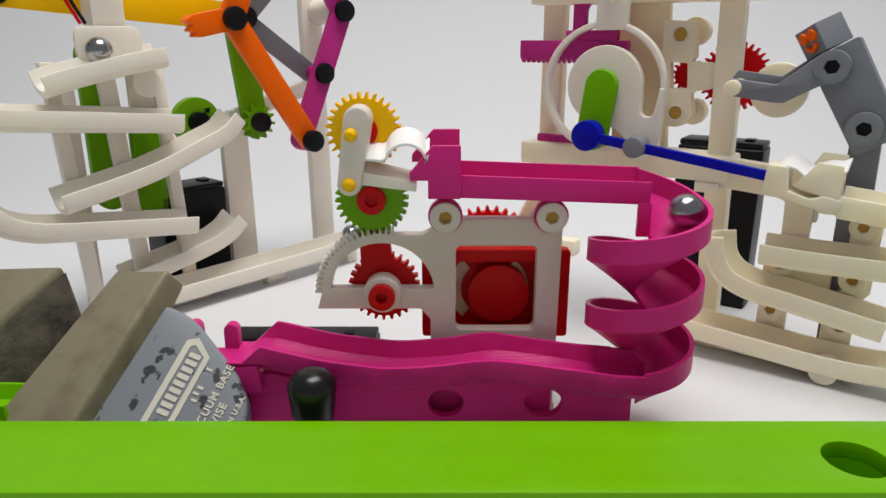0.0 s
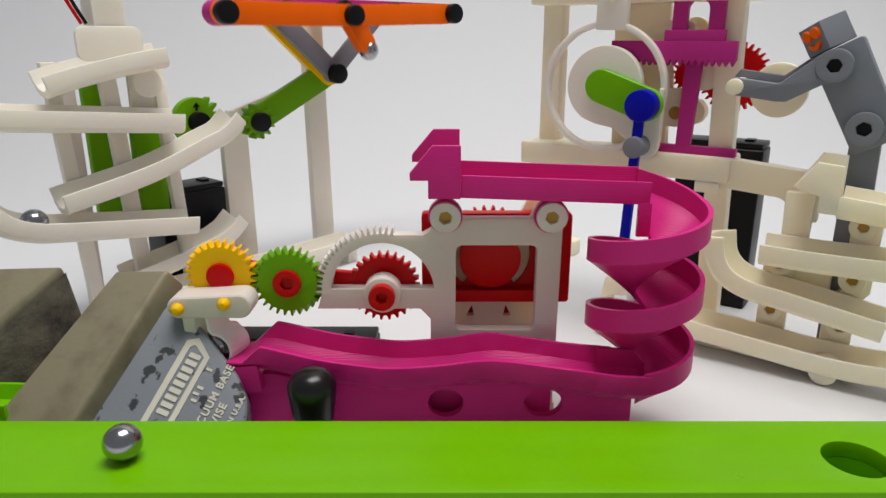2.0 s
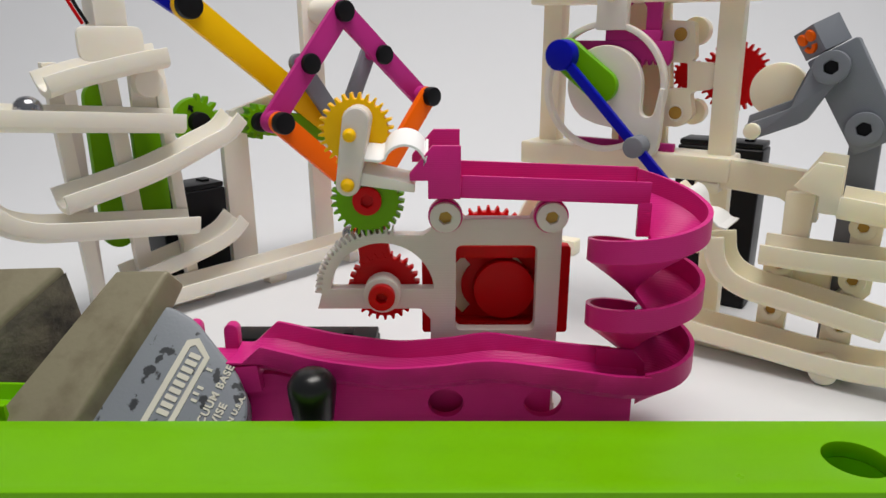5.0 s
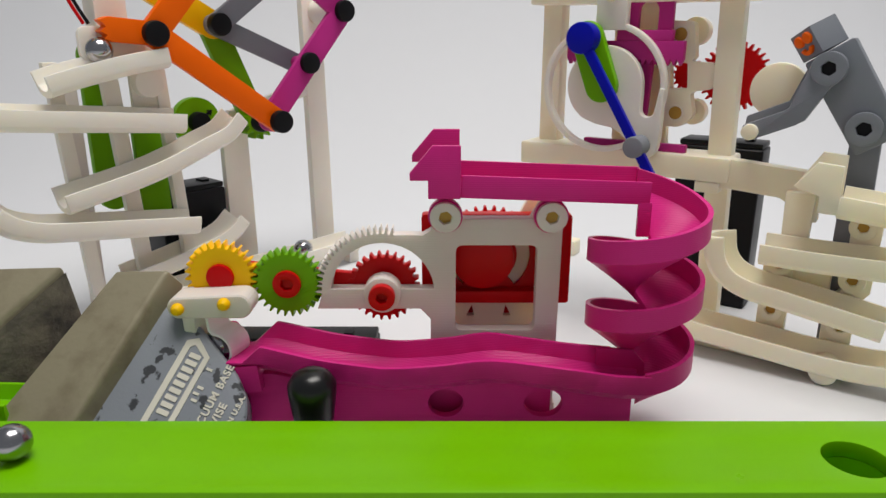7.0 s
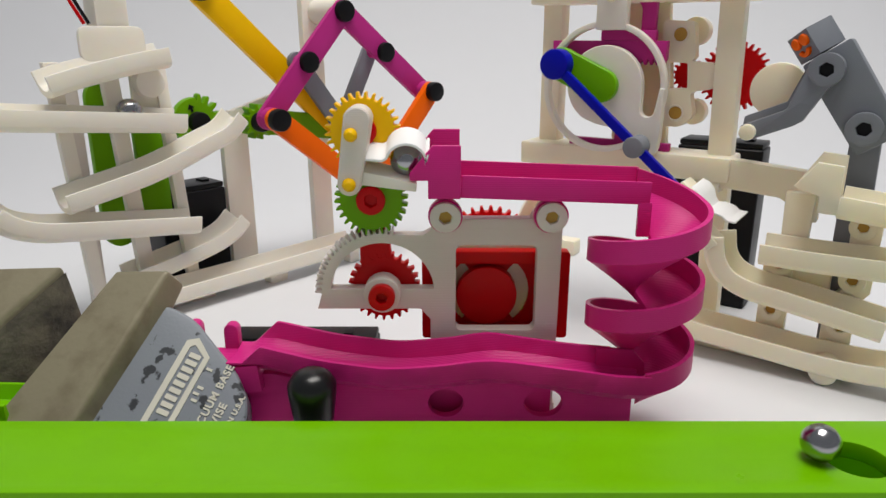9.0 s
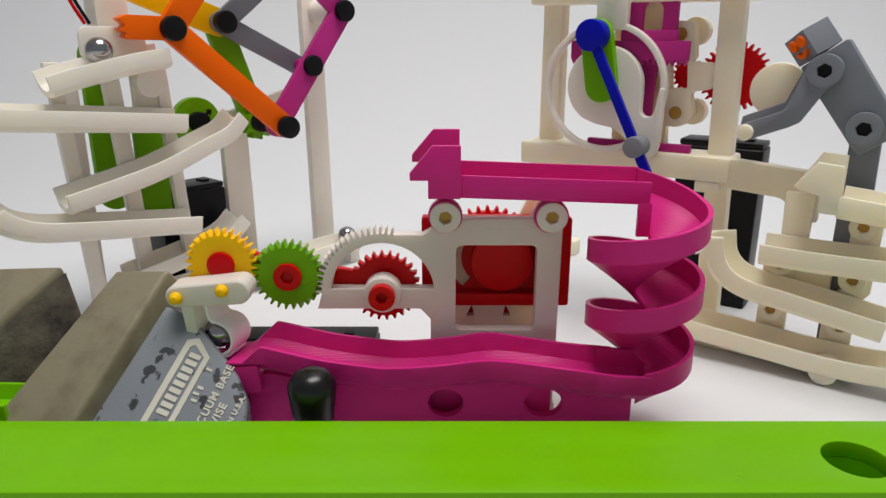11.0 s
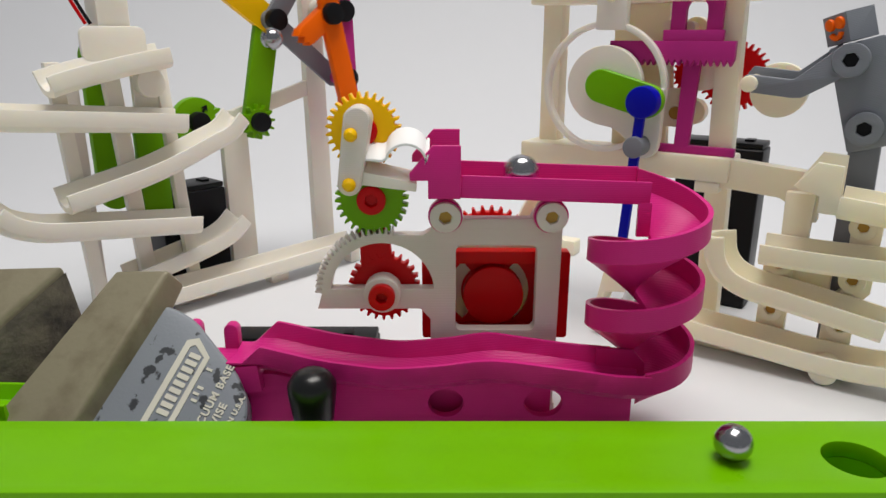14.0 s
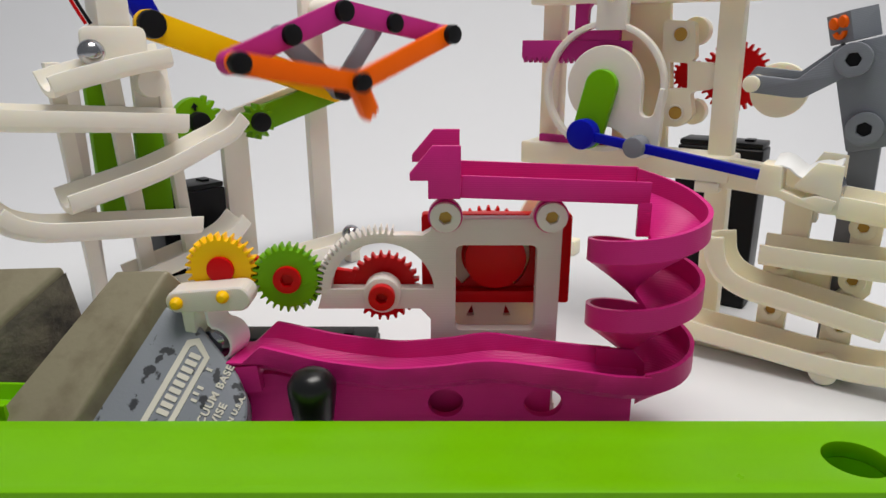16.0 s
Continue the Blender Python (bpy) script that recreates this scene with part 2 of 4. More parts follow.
def build_lift_frame():
    r = 24.2
    outer = gear(27.0, 20, 2.7, 0, 78, 182)
    arc = [(PIV[0] + x, PIV[1] + z) for x, z in outer]
    outline = [(46.4, 80), (45.6, 0), (36, 0), (36, 30), (-2, 30), (-5, 33), (-5, 43), (-9, 47.5), (-50.2, 47.5)]
    outline += list(reversed(arc)) + [(-14, 78.2), (-8, 78), (-4.6, 80), (-4.6, 86.6)]
    outline += circle(0.9, 86.6, 5.6, 10, 180, 60) + [(8, 84.5), (34, 84.5)] + circle(41.2, 86.4, 5.6, 10, 130, -20)
    win = box2(5, 38, 37, 74, 3)
    half = [(PIV[0] + x, PIV[1] + z) for x, z in circle(0, 0, 20.6, 24, 4, 176)]
    part("frame_plate", flat(outline, 2, 8, [win, half]), WHITE, LIFT, "white sector-gear frame plate", None, 0.5, 2)
    foot = bmesh.new()
    block(foot, -5, 4, 0, 47, 20, 4)
    part("base_foot", foot, WHITE, LIFT, "", None, 0.6)
    back = flat(rounded([(-4, 0), (44.5, 0), (44.5, 84), (40, 88), (35, 88), (30, 77), (9, 77), (4, 88), (0, 88), (-4, 84)], 2), 22.6, 26, [[(14.5, 46.5), (24.5, 46.5), (22.5, 50), (16.5, 50)], [(10, 36), (13.5, 36), (12.5, 41)], [(26, 36), (29.5, 36), (27, 41)]])
    part("lower_backing", flat(box2(8, 26, 31, 54, 1), 26.2, 26.8), RED, LIFT, "red plate behind the cut-outs", None, 0.2)
    part("rear_plate", back, IVORY, LIFT, "", None, 0.5)
    part("hub", cap(7.4, -1.5, 6, 0.8), WHITE, LIFT, "white round hub", at(PIV[0], 0, PIV[1]))
    hexnut(LIFT, PIV[0], -1.5, PIV[1], 5.2, RED, RED, 3.5, "hub_bolt", "red hex-socket bolt")
    for x in (0.9, 41.2):
        part("rail_tab", flat(circle(0, 0, 6.6, 32), -2.2, 1.9), PINK, LIFT, "magenta mounting tab", at(x, 0, 86.6), 0.4)
        hexnut(LIFT, x, -2.4, 86.6, 5.9, WHITE, BRASS, 2.2, "bolt", "white bolt with brass-coloured hex socket")


build_lift_frame()
# the drive behind the plate: a red carrier swings, a red wheel turns
SUN = part("sun_gear", flat([(x, z) for x, z in gear(14.6, 26, 2.0)], 8.6, 13), RED, LIFT, "red toothed drive gear", at(PIV[0], 0, PIV[1]), 0.3)
ARM = part("arm", flat([(0, -4.5), (60, -4.5), (66, -4.5)] + circle(66, 0, 5, 10, -60, 60) + [(0, 9)] + circle(0, 0, 10, 12, 90, 270), 8.8, 12.5), RED, LIFT, "red swinging carrier arm", None, 0.5)
IDLER = part("idler_gear", flat(gear(14.2, 28, 2.3), 2, 7.5), GREEN, LIFT, "green idler gear", None, 0.35)
part("idler_hub", flat(circle(0, 0, 5.6, 32), -0.2, 2.2, [circle(0, 0, 2.6, 6)]), RED, IDLER, "red hex-socket hub", None, 0.5)
part("socket", flat(circle(0, 0, 3.0, 6), 1.9, 2.4), RED, IDLER)
PLANET = part("planet_gear", flat(gear(14.2, 28, 2.3), 2, 7.5), YELLOW, LIFT, "yellow planet gear", None, 0.35)
part("planet_hub", cap(5.4, 0.2, 2.2, 0.6), RED, PLANET, "red round hub")
GRIP = part("gripper", flat(circle(2.3, 5.0, 5.0, 14, -4, 176) + circle(-1.3, -18, 4.4, 14, 178, 356), -4.5, 7.5), WHITE, LIFT, "white gripper body with two yellow pins", None, 1.6, 3)
for px, pz in ((0, 0), (-1.2, -18)):
    part("pin", revolve(bmesh.new(), [(0, -7.7), (1.3, -7.4), (2.2, -6.4), (2.5, -5.1), (2.5, -2), (0, -2)], 20), YELLOW, GRIP, "yellow domed pin", at(px, 0, pz))
part("lower_jaw", wedge([(2.2, -13.6), (23.2, -18.2), (23.0, -21.4), (2.2, -18.8)], -1.5, 7.5, 3.2), CREAM, GRIP, "white tapered lower jaw", None, 0.5)
clip = [(-0.6, -9.2), (4, -9.6), (10.6, -10.2), (12.6, -9.2)] + [(19.4 + 6.9 * math.cos(radians(a)), -10.4 + 6.2 * math.sin(radians(a))) for a in range(150, 14, -15)] + [(25.8, -9.6), (27.2, -9.9), (27.9, -7.4)]
part("spring_clip", sheet(clip, -2.5, 7.5, 4.6, 1.0), SNOW, GRIP, "bright white curved spring clip", None, 0.25)
BIG = part("cam_disc", flat(circle(0, 0, 12.6, 48), 13.5, 19), RED, LIFT, "dark red eccentric cam disc", None, 0.5)
YOKE = part("yoke_frame", flat(box2(-28, -19, 33, 19, 1.5), 13.8, 19.5, [box2(-19.5, -14, 19.5, 14, 1)]), RED, LIFT, "red sliding yoke frame round the cam", None, 0.5)
part("yoke_back", flat(box2(-27, -18.5, 32, 18.5, 1.5), 19.6, 21.5, [circle(0, 0, 17, 16, 130, 230) + circle(0, 0, 11.6, 16, 230, 130), circle(0, 0, 17, 16, -50, 50) + circle(0, 0, 11.6, 16, 50, -50)]), RED, YOKE, "red back plate with curved slots", None, 0.3)
WHEELBACK = part("rear_gear", flat(gear(22.4, 34, 2.3), 27, 31), RED, LIFT, "red toothed wheel behind the rear plate", at(19.2, 0, 61), 0.25)

# the magenta run: hood, straight rail, two and a half spiral turns, waved return
SPX, SPY, SPR = 76.0, -10.0, 13.0


def build_run():
    for y0, y1, up in ((-8.5, -6.2, 0.4), (13.0, 15.3, 3.6)):
        part("hood_cheek", flat([(-5.5, 95 - up / 2), (6.5, 95 - up / 2), (6.5, 114 + up), (-3.8, 114 + up), (-12.2, 104 + up), (-12.2, 101.2 + up), (-5.5, 101.2 + up)], y0, y1), PINK, LIFT, "magenta angled catch cheek", None, 0.35)
    fl = bmesh.new()
    block(fl, -5.5, -6.2, 94.6, 6.5, 13.0, 96.6)
    part("hood_floor", fl, PINK, LIFT, "", None, 0.3)
    sec = [(-12, 10.6), (-12, 0), (9, 0), (9, 8.4), (7.4, 8.4), (7.4, 3.2), (5, 2), (-8, 2), (-10.4, 3.4), (-10.4, 10.6)]
    part("straight_rail", sweep(bmesh.new(), [(6.5, 2, 94.9), (SPX + 0.6, 2, 92.3)], sec), PINK, LIFT, "magenta sloping straight channel", None, 0.25)
    # the spiral: a banked ramp winding down round an axis
    bm = bmesh.new()
    sec = [(21.8, 0), (21.8, -8.5), (4.0, -21), (3.0, -21), (3.0, -18.5), (4.5, -17.5), (19.6, -7.5), (20.0, 0)]
    n, turns = 150, 2.52
    rings = []
    for i in range(n + 1):
        k = turns * i / n
        a = radians(90 - 360 * k)
        rim = 99.8 - 26.0 * k + 3.0 * max(0.0, 1 - k / 0.22)
        q = 1 - 0.075 * max(0.0, k - 1.2) / 1.3
        rings.append([bm.verts.new((SPX + r * q * math.cos(a), SPY + r * q * math.sin(a), rim + z)) for r, z in sec])
    for a, b in zip(rings, rings[1:]):
        for j in range(len(sec)):
            bm.faces.new((a[j - 1], a[j], b[j], b[j - 1]))
    bm.faces.new(rings[0])
    bm.faces.new(list(reversed(rings[-1])))
    part("spiral_ramp", bm, PINK, LIFT, "magenta banked spiral ramp")
    # the waved channel back to the pick-up
    pts = [(75, -21.4, 26.5), (62, -21.9, 27.4), (44, -21.7, 30.1), (19.7, -18.7, 31.8), (1.3, -15.7, 28.3), (-18, -12.2, 25.4), (-33, -10.0, 25.8), (-48, -8.2, 27.3), (-64, -6.2, 30.2), (-71, -5.6, 31.2), (-83, -5.0, 30.6)]
    sec = [(-9.3, 7), (-9.3, 0), (-5.5, -3.6), (5.5, -3.6), (10.6, 0), (10.6, 10), (9.2, 10), (8.8, 3), (5.6, 0.6), (0, 0), (-5, 0.6), (-7.7, 2.5), (-7.7, 7)]
    wave = sweep(bmesh.new(), smooth_path(pts, 8), sec)
    for v in wave.verts:
        if v.co.y > -17 and v.co.x > 20 and v.co.z > 32:
            v.co.z = min(v.co.z, 41.6 - (v.co.x - 20) * 0.1, max(30, 37.5 - (v.co.x - 65) * 1.2))
        if v.co.x < -67:
            v.co.z = min(v.co.z, max(31.5, 41.4 + (v.co.x + 67) * 0.95))
    part("channel_join", flat([(59, 20), (78, 20), (78, 31), (73, 36.6), (59, 37.4)], -13.6, -11.8), PINK, LIFT, "", None, 0.3)
    part("wave_channel", wave, PINK, LIFT, "magenta waved return channel", None, 0.3)
    low = [(-9.3, 2), (-9.3, -9), (9.3, -9), (9.3, 2), (7.7, 2), (5, 0.6), (-5, 0.6), (-7.7, 2)]
    part("pickup_lip", sweep(bmesh.new(), [(-71, -5.6, 28.5), (-80, -5, 27.5), (-96, -5, 27.5)], low), PINK, LIFT, "magenta pick-up lip", None, 0.3)
    part("stop_post", flat(slot(0, 0, 0, 8, 3), -2, 3), PINK, LIFT, "small magenta stop post", at(-86.5, 5, 29), 0.7)
    part("stop_post", flat(slot(0, 0, 0, 8, 3), -2, 3), PINK, LIFT, "small magenta stop post", at(-101.5, 5, 30), 0.7)
    wall = flat([(-84, 0), (75, 0), (75, 23), (60, 24), (40, 26), (20, 28), (0, 25), (-20, 21), (-50, 22), (-66, 25), (-84, 25)], -11, -7,
                [[(1.1 + 7.0 * x, 12.3 + 6.2 * z) for x, z in circle(0, 0, 1, 28)], [(39.9 + 7.6 * x, 12.3 + 6.2 * z) for x, z in circle(0, 0, 1, 28)]])
    part("turn_wall", flat(box2(72.5, 80, 77.5, 93), -7.2, -5.2), PINK, LIFT, "", None, 0.3)
    part("inner_wall", flat(box2(-70, 0, 44, 20), -3, -1), PINK, LIFT, "", None, 0.3)
    part("base_wall", wall, PINK, LIFT, "magenta upright base wall with two round holes", None, 0.3)


build_run()


def battery_box(m, w, d, h, label):
    ob = empty("battery_box", m, label, "battery box")
    bm = bmesh.new()
    block(bm, -w / 2, -d / 2, 0, w / 2, d / 2, h - 3.4)
    part("case", bm, BLACK, ob, "", None, 1.5, 3)
    bm = bmesh.new()
    block(bm, -w / 2 + 0.6, -d / 2 + 0.6, h - 3.2, w / 2 - 0.6, d / 2 - 0.6, h)
    part("lid", bm, BLACK, ob, "black sliding lid", None, 1.0, 2)
    bm = bmesh.new()
    block(bm, -2.5, -4, h, 2.5, 4, h + 1.2)
    part("switch", bm, BLACK, ob, "", at(w * 0.3, 0, 0), 0.4)
    return ob


battery_box(at(-69.5, 324, 0, 0, 0, 0), 74, 17, 9, "black plastic battery box lying flat on white paper")

# ---- left machine: frame L ----
LYAW = 47.25
LM = at(-64.8, 464.8, 0, 0, 0, LYAW)
CM = at(-64.8, 464.8, 0, 0, 0, 42.5)
CRANE = empty("linkage_lift", CM, "cream frame with coloured bar linkage that lifts steel balls", "marble machine")
OZ = 167.3
AA, BB, LL = 41.1, 56.0, 84.5
GC = (-55.0, 101.1)
GR = 62.0


def bar(name, length, mat, r, y0, y1, parent, label):
    return part(name, flat(slot(0, 0, length, 0, r, 12), y0, y1), mat, parent, label, None, 0.5)


def build_crane_frame():
    part("rear_post", flat([(-10, 0), (5, 0), (2.5, 182), (-12.5, 182)], 26, 32), CREAM, CRANE, "cream upright post", None, 0.8)
    part("pivot_boss", cap(8, -1, 26, 1.2), CREAM, CRANE, "cream pivot boss", at(0, 0, OZ))
    part("gear_post", flat([(-74, 0), (-56, 0), (-57, 96), (-50, 108), (-68, 108), (-74, 92)], 26, 32), CREAM, CRANE, "cream upright post", None, 0.8)
    part("cross_beam", flat(rounded([(-66, 98), (-8, 115), (-8, 125), (-66, 108)], 2), 26.5, 31), CREAM, CRANE, "cream slanting cross beam", None, 0.6)


build_crane_frame()
MAG1 = bar("upper_bar", LL, MAGENTA, 7.0, -3, 1, CRANE, "magenta flat link bar")
MAG2 = bar("upper_bar", LL, MAGENTA, 7.0, -3, 1, CRANE, "magenta flat link bar")
ORA1 = bar("lower_bar", LL, ORANGE, 6.6, -13, -8, CRANE, "orange flat link bar")
ORA2 = bar("lower_bar", LL, ORANGE, 6.6, -13, -8, CRANE, "orange flat link bar")
GRY1 = bar("short_bar", BB, GREY, 6.0, 9, 13, CRANE, "grey flat link bar")
GRY2 = bar("short_bar", BB, GREY, 6.0, 13.2, 16, CRANE, "grey flat link bar")
for ob in (MAG1, MAG2):
    part("spacer_pin", cap(4.0, 0, 12, 0.5), MAGENTA, ob, "", at(AA, 0, 0))
    part("spacer", cap(6.8, -8, 0, 0.5), MAGENTA, ob, "", at(LL, 0, 0))
    part("black_cap", cap(6.4, -6.5, -2, 1.0), BLACK, ob, "black round joint cap", at(AA, 0, 0))
part("black_cap", cap(6.6, -7, -2, 1.0), BLACK, CRANE, "black round joint cap", at(0, 0, OZ))
for ob in (ORA1, ORA2):
    part("black_cap", cap(6.6, -18, -12, 1.0), BLACK, ob, "black round joint cap")
part("black_cap", cap(6.4, -18, -12, 1.0), BLACK, ORA2, "black round joint cap", at(LL, 0, 0))
part("black_cap", cap(6.4, 4, 10, 1.0), BLACK, GRY1, "black round joint cap", at(BB, 0, 0))
CLAW = part("claw", flat([(-6, 4), (6, 4), (6, -20), (5, -24), (3, -22.5), (1.5, -26), (-1, -23), (-4, -26.5), (-6, -22)], -12.5, -4), ORANGE, ORA1, "orange gripping claw with notched jaws", turn(LL, 0, 0, 35.6), 0.6)
GARM = part("gear_arm", flat(slot(0, 0, GR, 0, 8, 12), 17, 22), GREEN, CRANE, "green geared arm", None, 0.6)
part("pinion", flat(gear(11, 12, 3.2), 13, 21.5), GREEN, GARM, "green pinion teeth", None, 0.4)
part("black_cap", cap(6, 8, 16, 1), BLACK, GARM, "black round joint cap")
YARM = part("coupler", flat(slot(0, 0, 126, 0, 8.0, 12), 16, 21), YELLOW, CRANE, "yellow long coupler bar", None, 0.5)
part("black_cap", cap(7.6, 11, 17, 1), BLACK, YARM, "black round joint cap", at(126, 0, 0))
BCRANK = part("crank", flat(slot(0, 0, 39, 0, 7, 12), 21.5, 26), BLUE, CRANE, "blue drive crank", None, 0.5)
hook = [(14.2 * math.cos(radians(a)), 14.2 * math.sin(radians(a))) for a in range(68, 301, 8)]
for a in (-50, -28, -6, 16, 38, 58):
    hook += [(r * math.cos(radians(a + d)), r * math.sin(radians(a + d))) for d, r in ((-8, 11.6), (-4, 15.2), (0, 16.6), (4, 15.6), (6, 12.0))]
SECTOR = part("gear_wheel", flat(hook, 18, 24), GREEN, CRANE, "green part-toothed mating gear wheel", turn(-92.5, 0, 103.6, 0), 0.4)
part("black_cap", cap(6, 12, 19, 1), BLACK, SECTOR, "black round joint cap")
part("arrow_mark", flat([(-0.7, 6.6), (0.7, 6.6), (0.7, 8.6), (2.2, 8.6), (0, 11.4), (-2.2, 8.6), (-0.7, 8.6)], 17.6, 18.2), BLACK, SECTOR, "small black moulded arrow")
battery_box(LM @ at(-97.5, 38, 0, 0, 0, 0), 42, 24, 66, "black plastic battery box standing behind cream rails")

# zigzag rails
RAILS = empty("zigzag_rails", LM, "cream zigzag ball rails on slender posts", "marble track")
USEC = [(-8.6, 8.6), (-8.6, -1.0), (-6.5, -3.0), (-3.5, -4.0), (3.5, -4.0), (6.5, -3.0), (8.3, -1.0), (8.3, 6.5), (6.7, 6.5), (6.2, 2.4), (4.8, 0.6), (2.6, -0.4), (0, -0.8), (-2.6, -0.4), (-4.8, 0.6), (-6.4, 2.6), (-7.2, 8.6)]


def rail(pts, parent, sec=USEC, label="cream open ball channel", name="ball_rail"):
    return part(name, sweep(bmesh.new(), smooth_path(pts, 8), sec), CREAM if parent is RAILS else IVORY, parent, label, None, 0.35)


RY = 2.3
rail([(-180, RY, 127.8), (-174, RY, 129.6), (-162, RY, 132.6), (-140, RY, 137.2), (-120, RY, 140.2)], RAILS)
rail([(-222, RY, 124), (-212, RY, 117.5), (-201, RY, 114.3), (-158, RY, 110), (-115, RY, 105.6)], RAILS)
rail([(-180, RY, 71.5), (-134, RY, 81.3), (-102, RY, 92.5), (-88, RY, 98), (-79, RY, 106)], RAILS)
rail([(-213, RY, 72), (-206, RY, 65.5), (-195, RY, 60.8), (-180, RY, 58), (-113, RY, 48.7)], RAILS)
rail([(-150, 11, 22), (-106, 11, 30.2), (-88, 11, 36), (-78, 11, 44)], RAILS)
rail([(-138, 4, 9.8), (-110, 4, 10), (-66, 4, 10.4), (4, 4, 11.5)], RAILS, label="cream long lower trough")
part("trough_leg", cap(7, -4, 4, 1), CREAM, RAILS, "cream round trough support", at(-58, 8, 3.6))
part("trough_foot", flat(box2(-2, 0, 6, 11), 0, 8), CREAM, RAILS, "", None, 0.5)
part("back_stop", flat(rounded([(-159, 140), (-126, 140), (-126, 157), (-159, 157)], 5), 9, 12), CREAM, RAILS, "cream rounded back stop", None, 0.6)
for x0, x1, w, z1 in ((-168, -176, 7.2, 140), (-141, -150.4, 8.6, 150), (-113.5, -122, 6.8, 140)):
    part("post", flat([(x0, 0), (x0 + w, 0), (x1 + w, z1), (x1, z1)], 12.5, 17.5), CREAM, RAILS, "cream slender upright post", None, 0.6)
part("inner_post", flat(box2(-165.5, 0, -157.5, 138, 1), 24, 29), WHITE, RAILS, "white upright behind the rails", None, 0.6)
part("bracket_plate", flat(box2(-134, 106, -117.5, 139, 1.5), 14.2, 17.2), CREAM, RAILS, "cream bracket plate", None, 0.6)
part("tower", flat(box2(-147.5, 140, -131, 200, 2), 14, 28), CREAM, RAILS, "cream motor tower", None, 0.8)
part("foot", flat(box2(-182, 0, -100, 4), 10, 24), CREAM, RAILS, "", None, 0.6)
part("disc", cap(8, 8, 14, 1), CREAM, RAILS, "", at(-126, 0, 128.5))
GBACK = part("green_lever", flat(slot(0, 0, 0, 74, 9.2, 12), 24, 29), GREEN, RAILS, "dark green lifter lever", at(-142.8, 6, 68), 0.6)
part("green_panel", flat(box2(-8.4, 0, 8.4, 58, 1), 20, 25), GREEN, RAILS, "dark green lifter panel", at(-122, 6, 50), 0.6)
for dx, mat in ((0, RED), (2.4, BLACK)):
    bm = bmesh.new()
    sweep(bm, smooth_path([(-163 + dx, 22, 215), (-162 + dx, 22, 190), (-158 + dx, 20, 172), (-152 + dx, 18, 158)], 6), circle(0, 0, 0.9, 8))
    part("wire", bm, mat, RAILS, "thin red wire" if mat is RED else "thin black wire")

# ---- right machine: frame R ----
RYAW = -34
RM = at(77, 355, 0, 0, 0, RYAW)
RACKER = empty("rack_lift", RM, "cream frame with magenta rack yoke and blue scoop arm", "marble machine")
BC = (0.7, 128.3)
BRAD = 24.6
SW = (23.1, 100.6)
HC, HR = (69.5, 121.0), 10.8


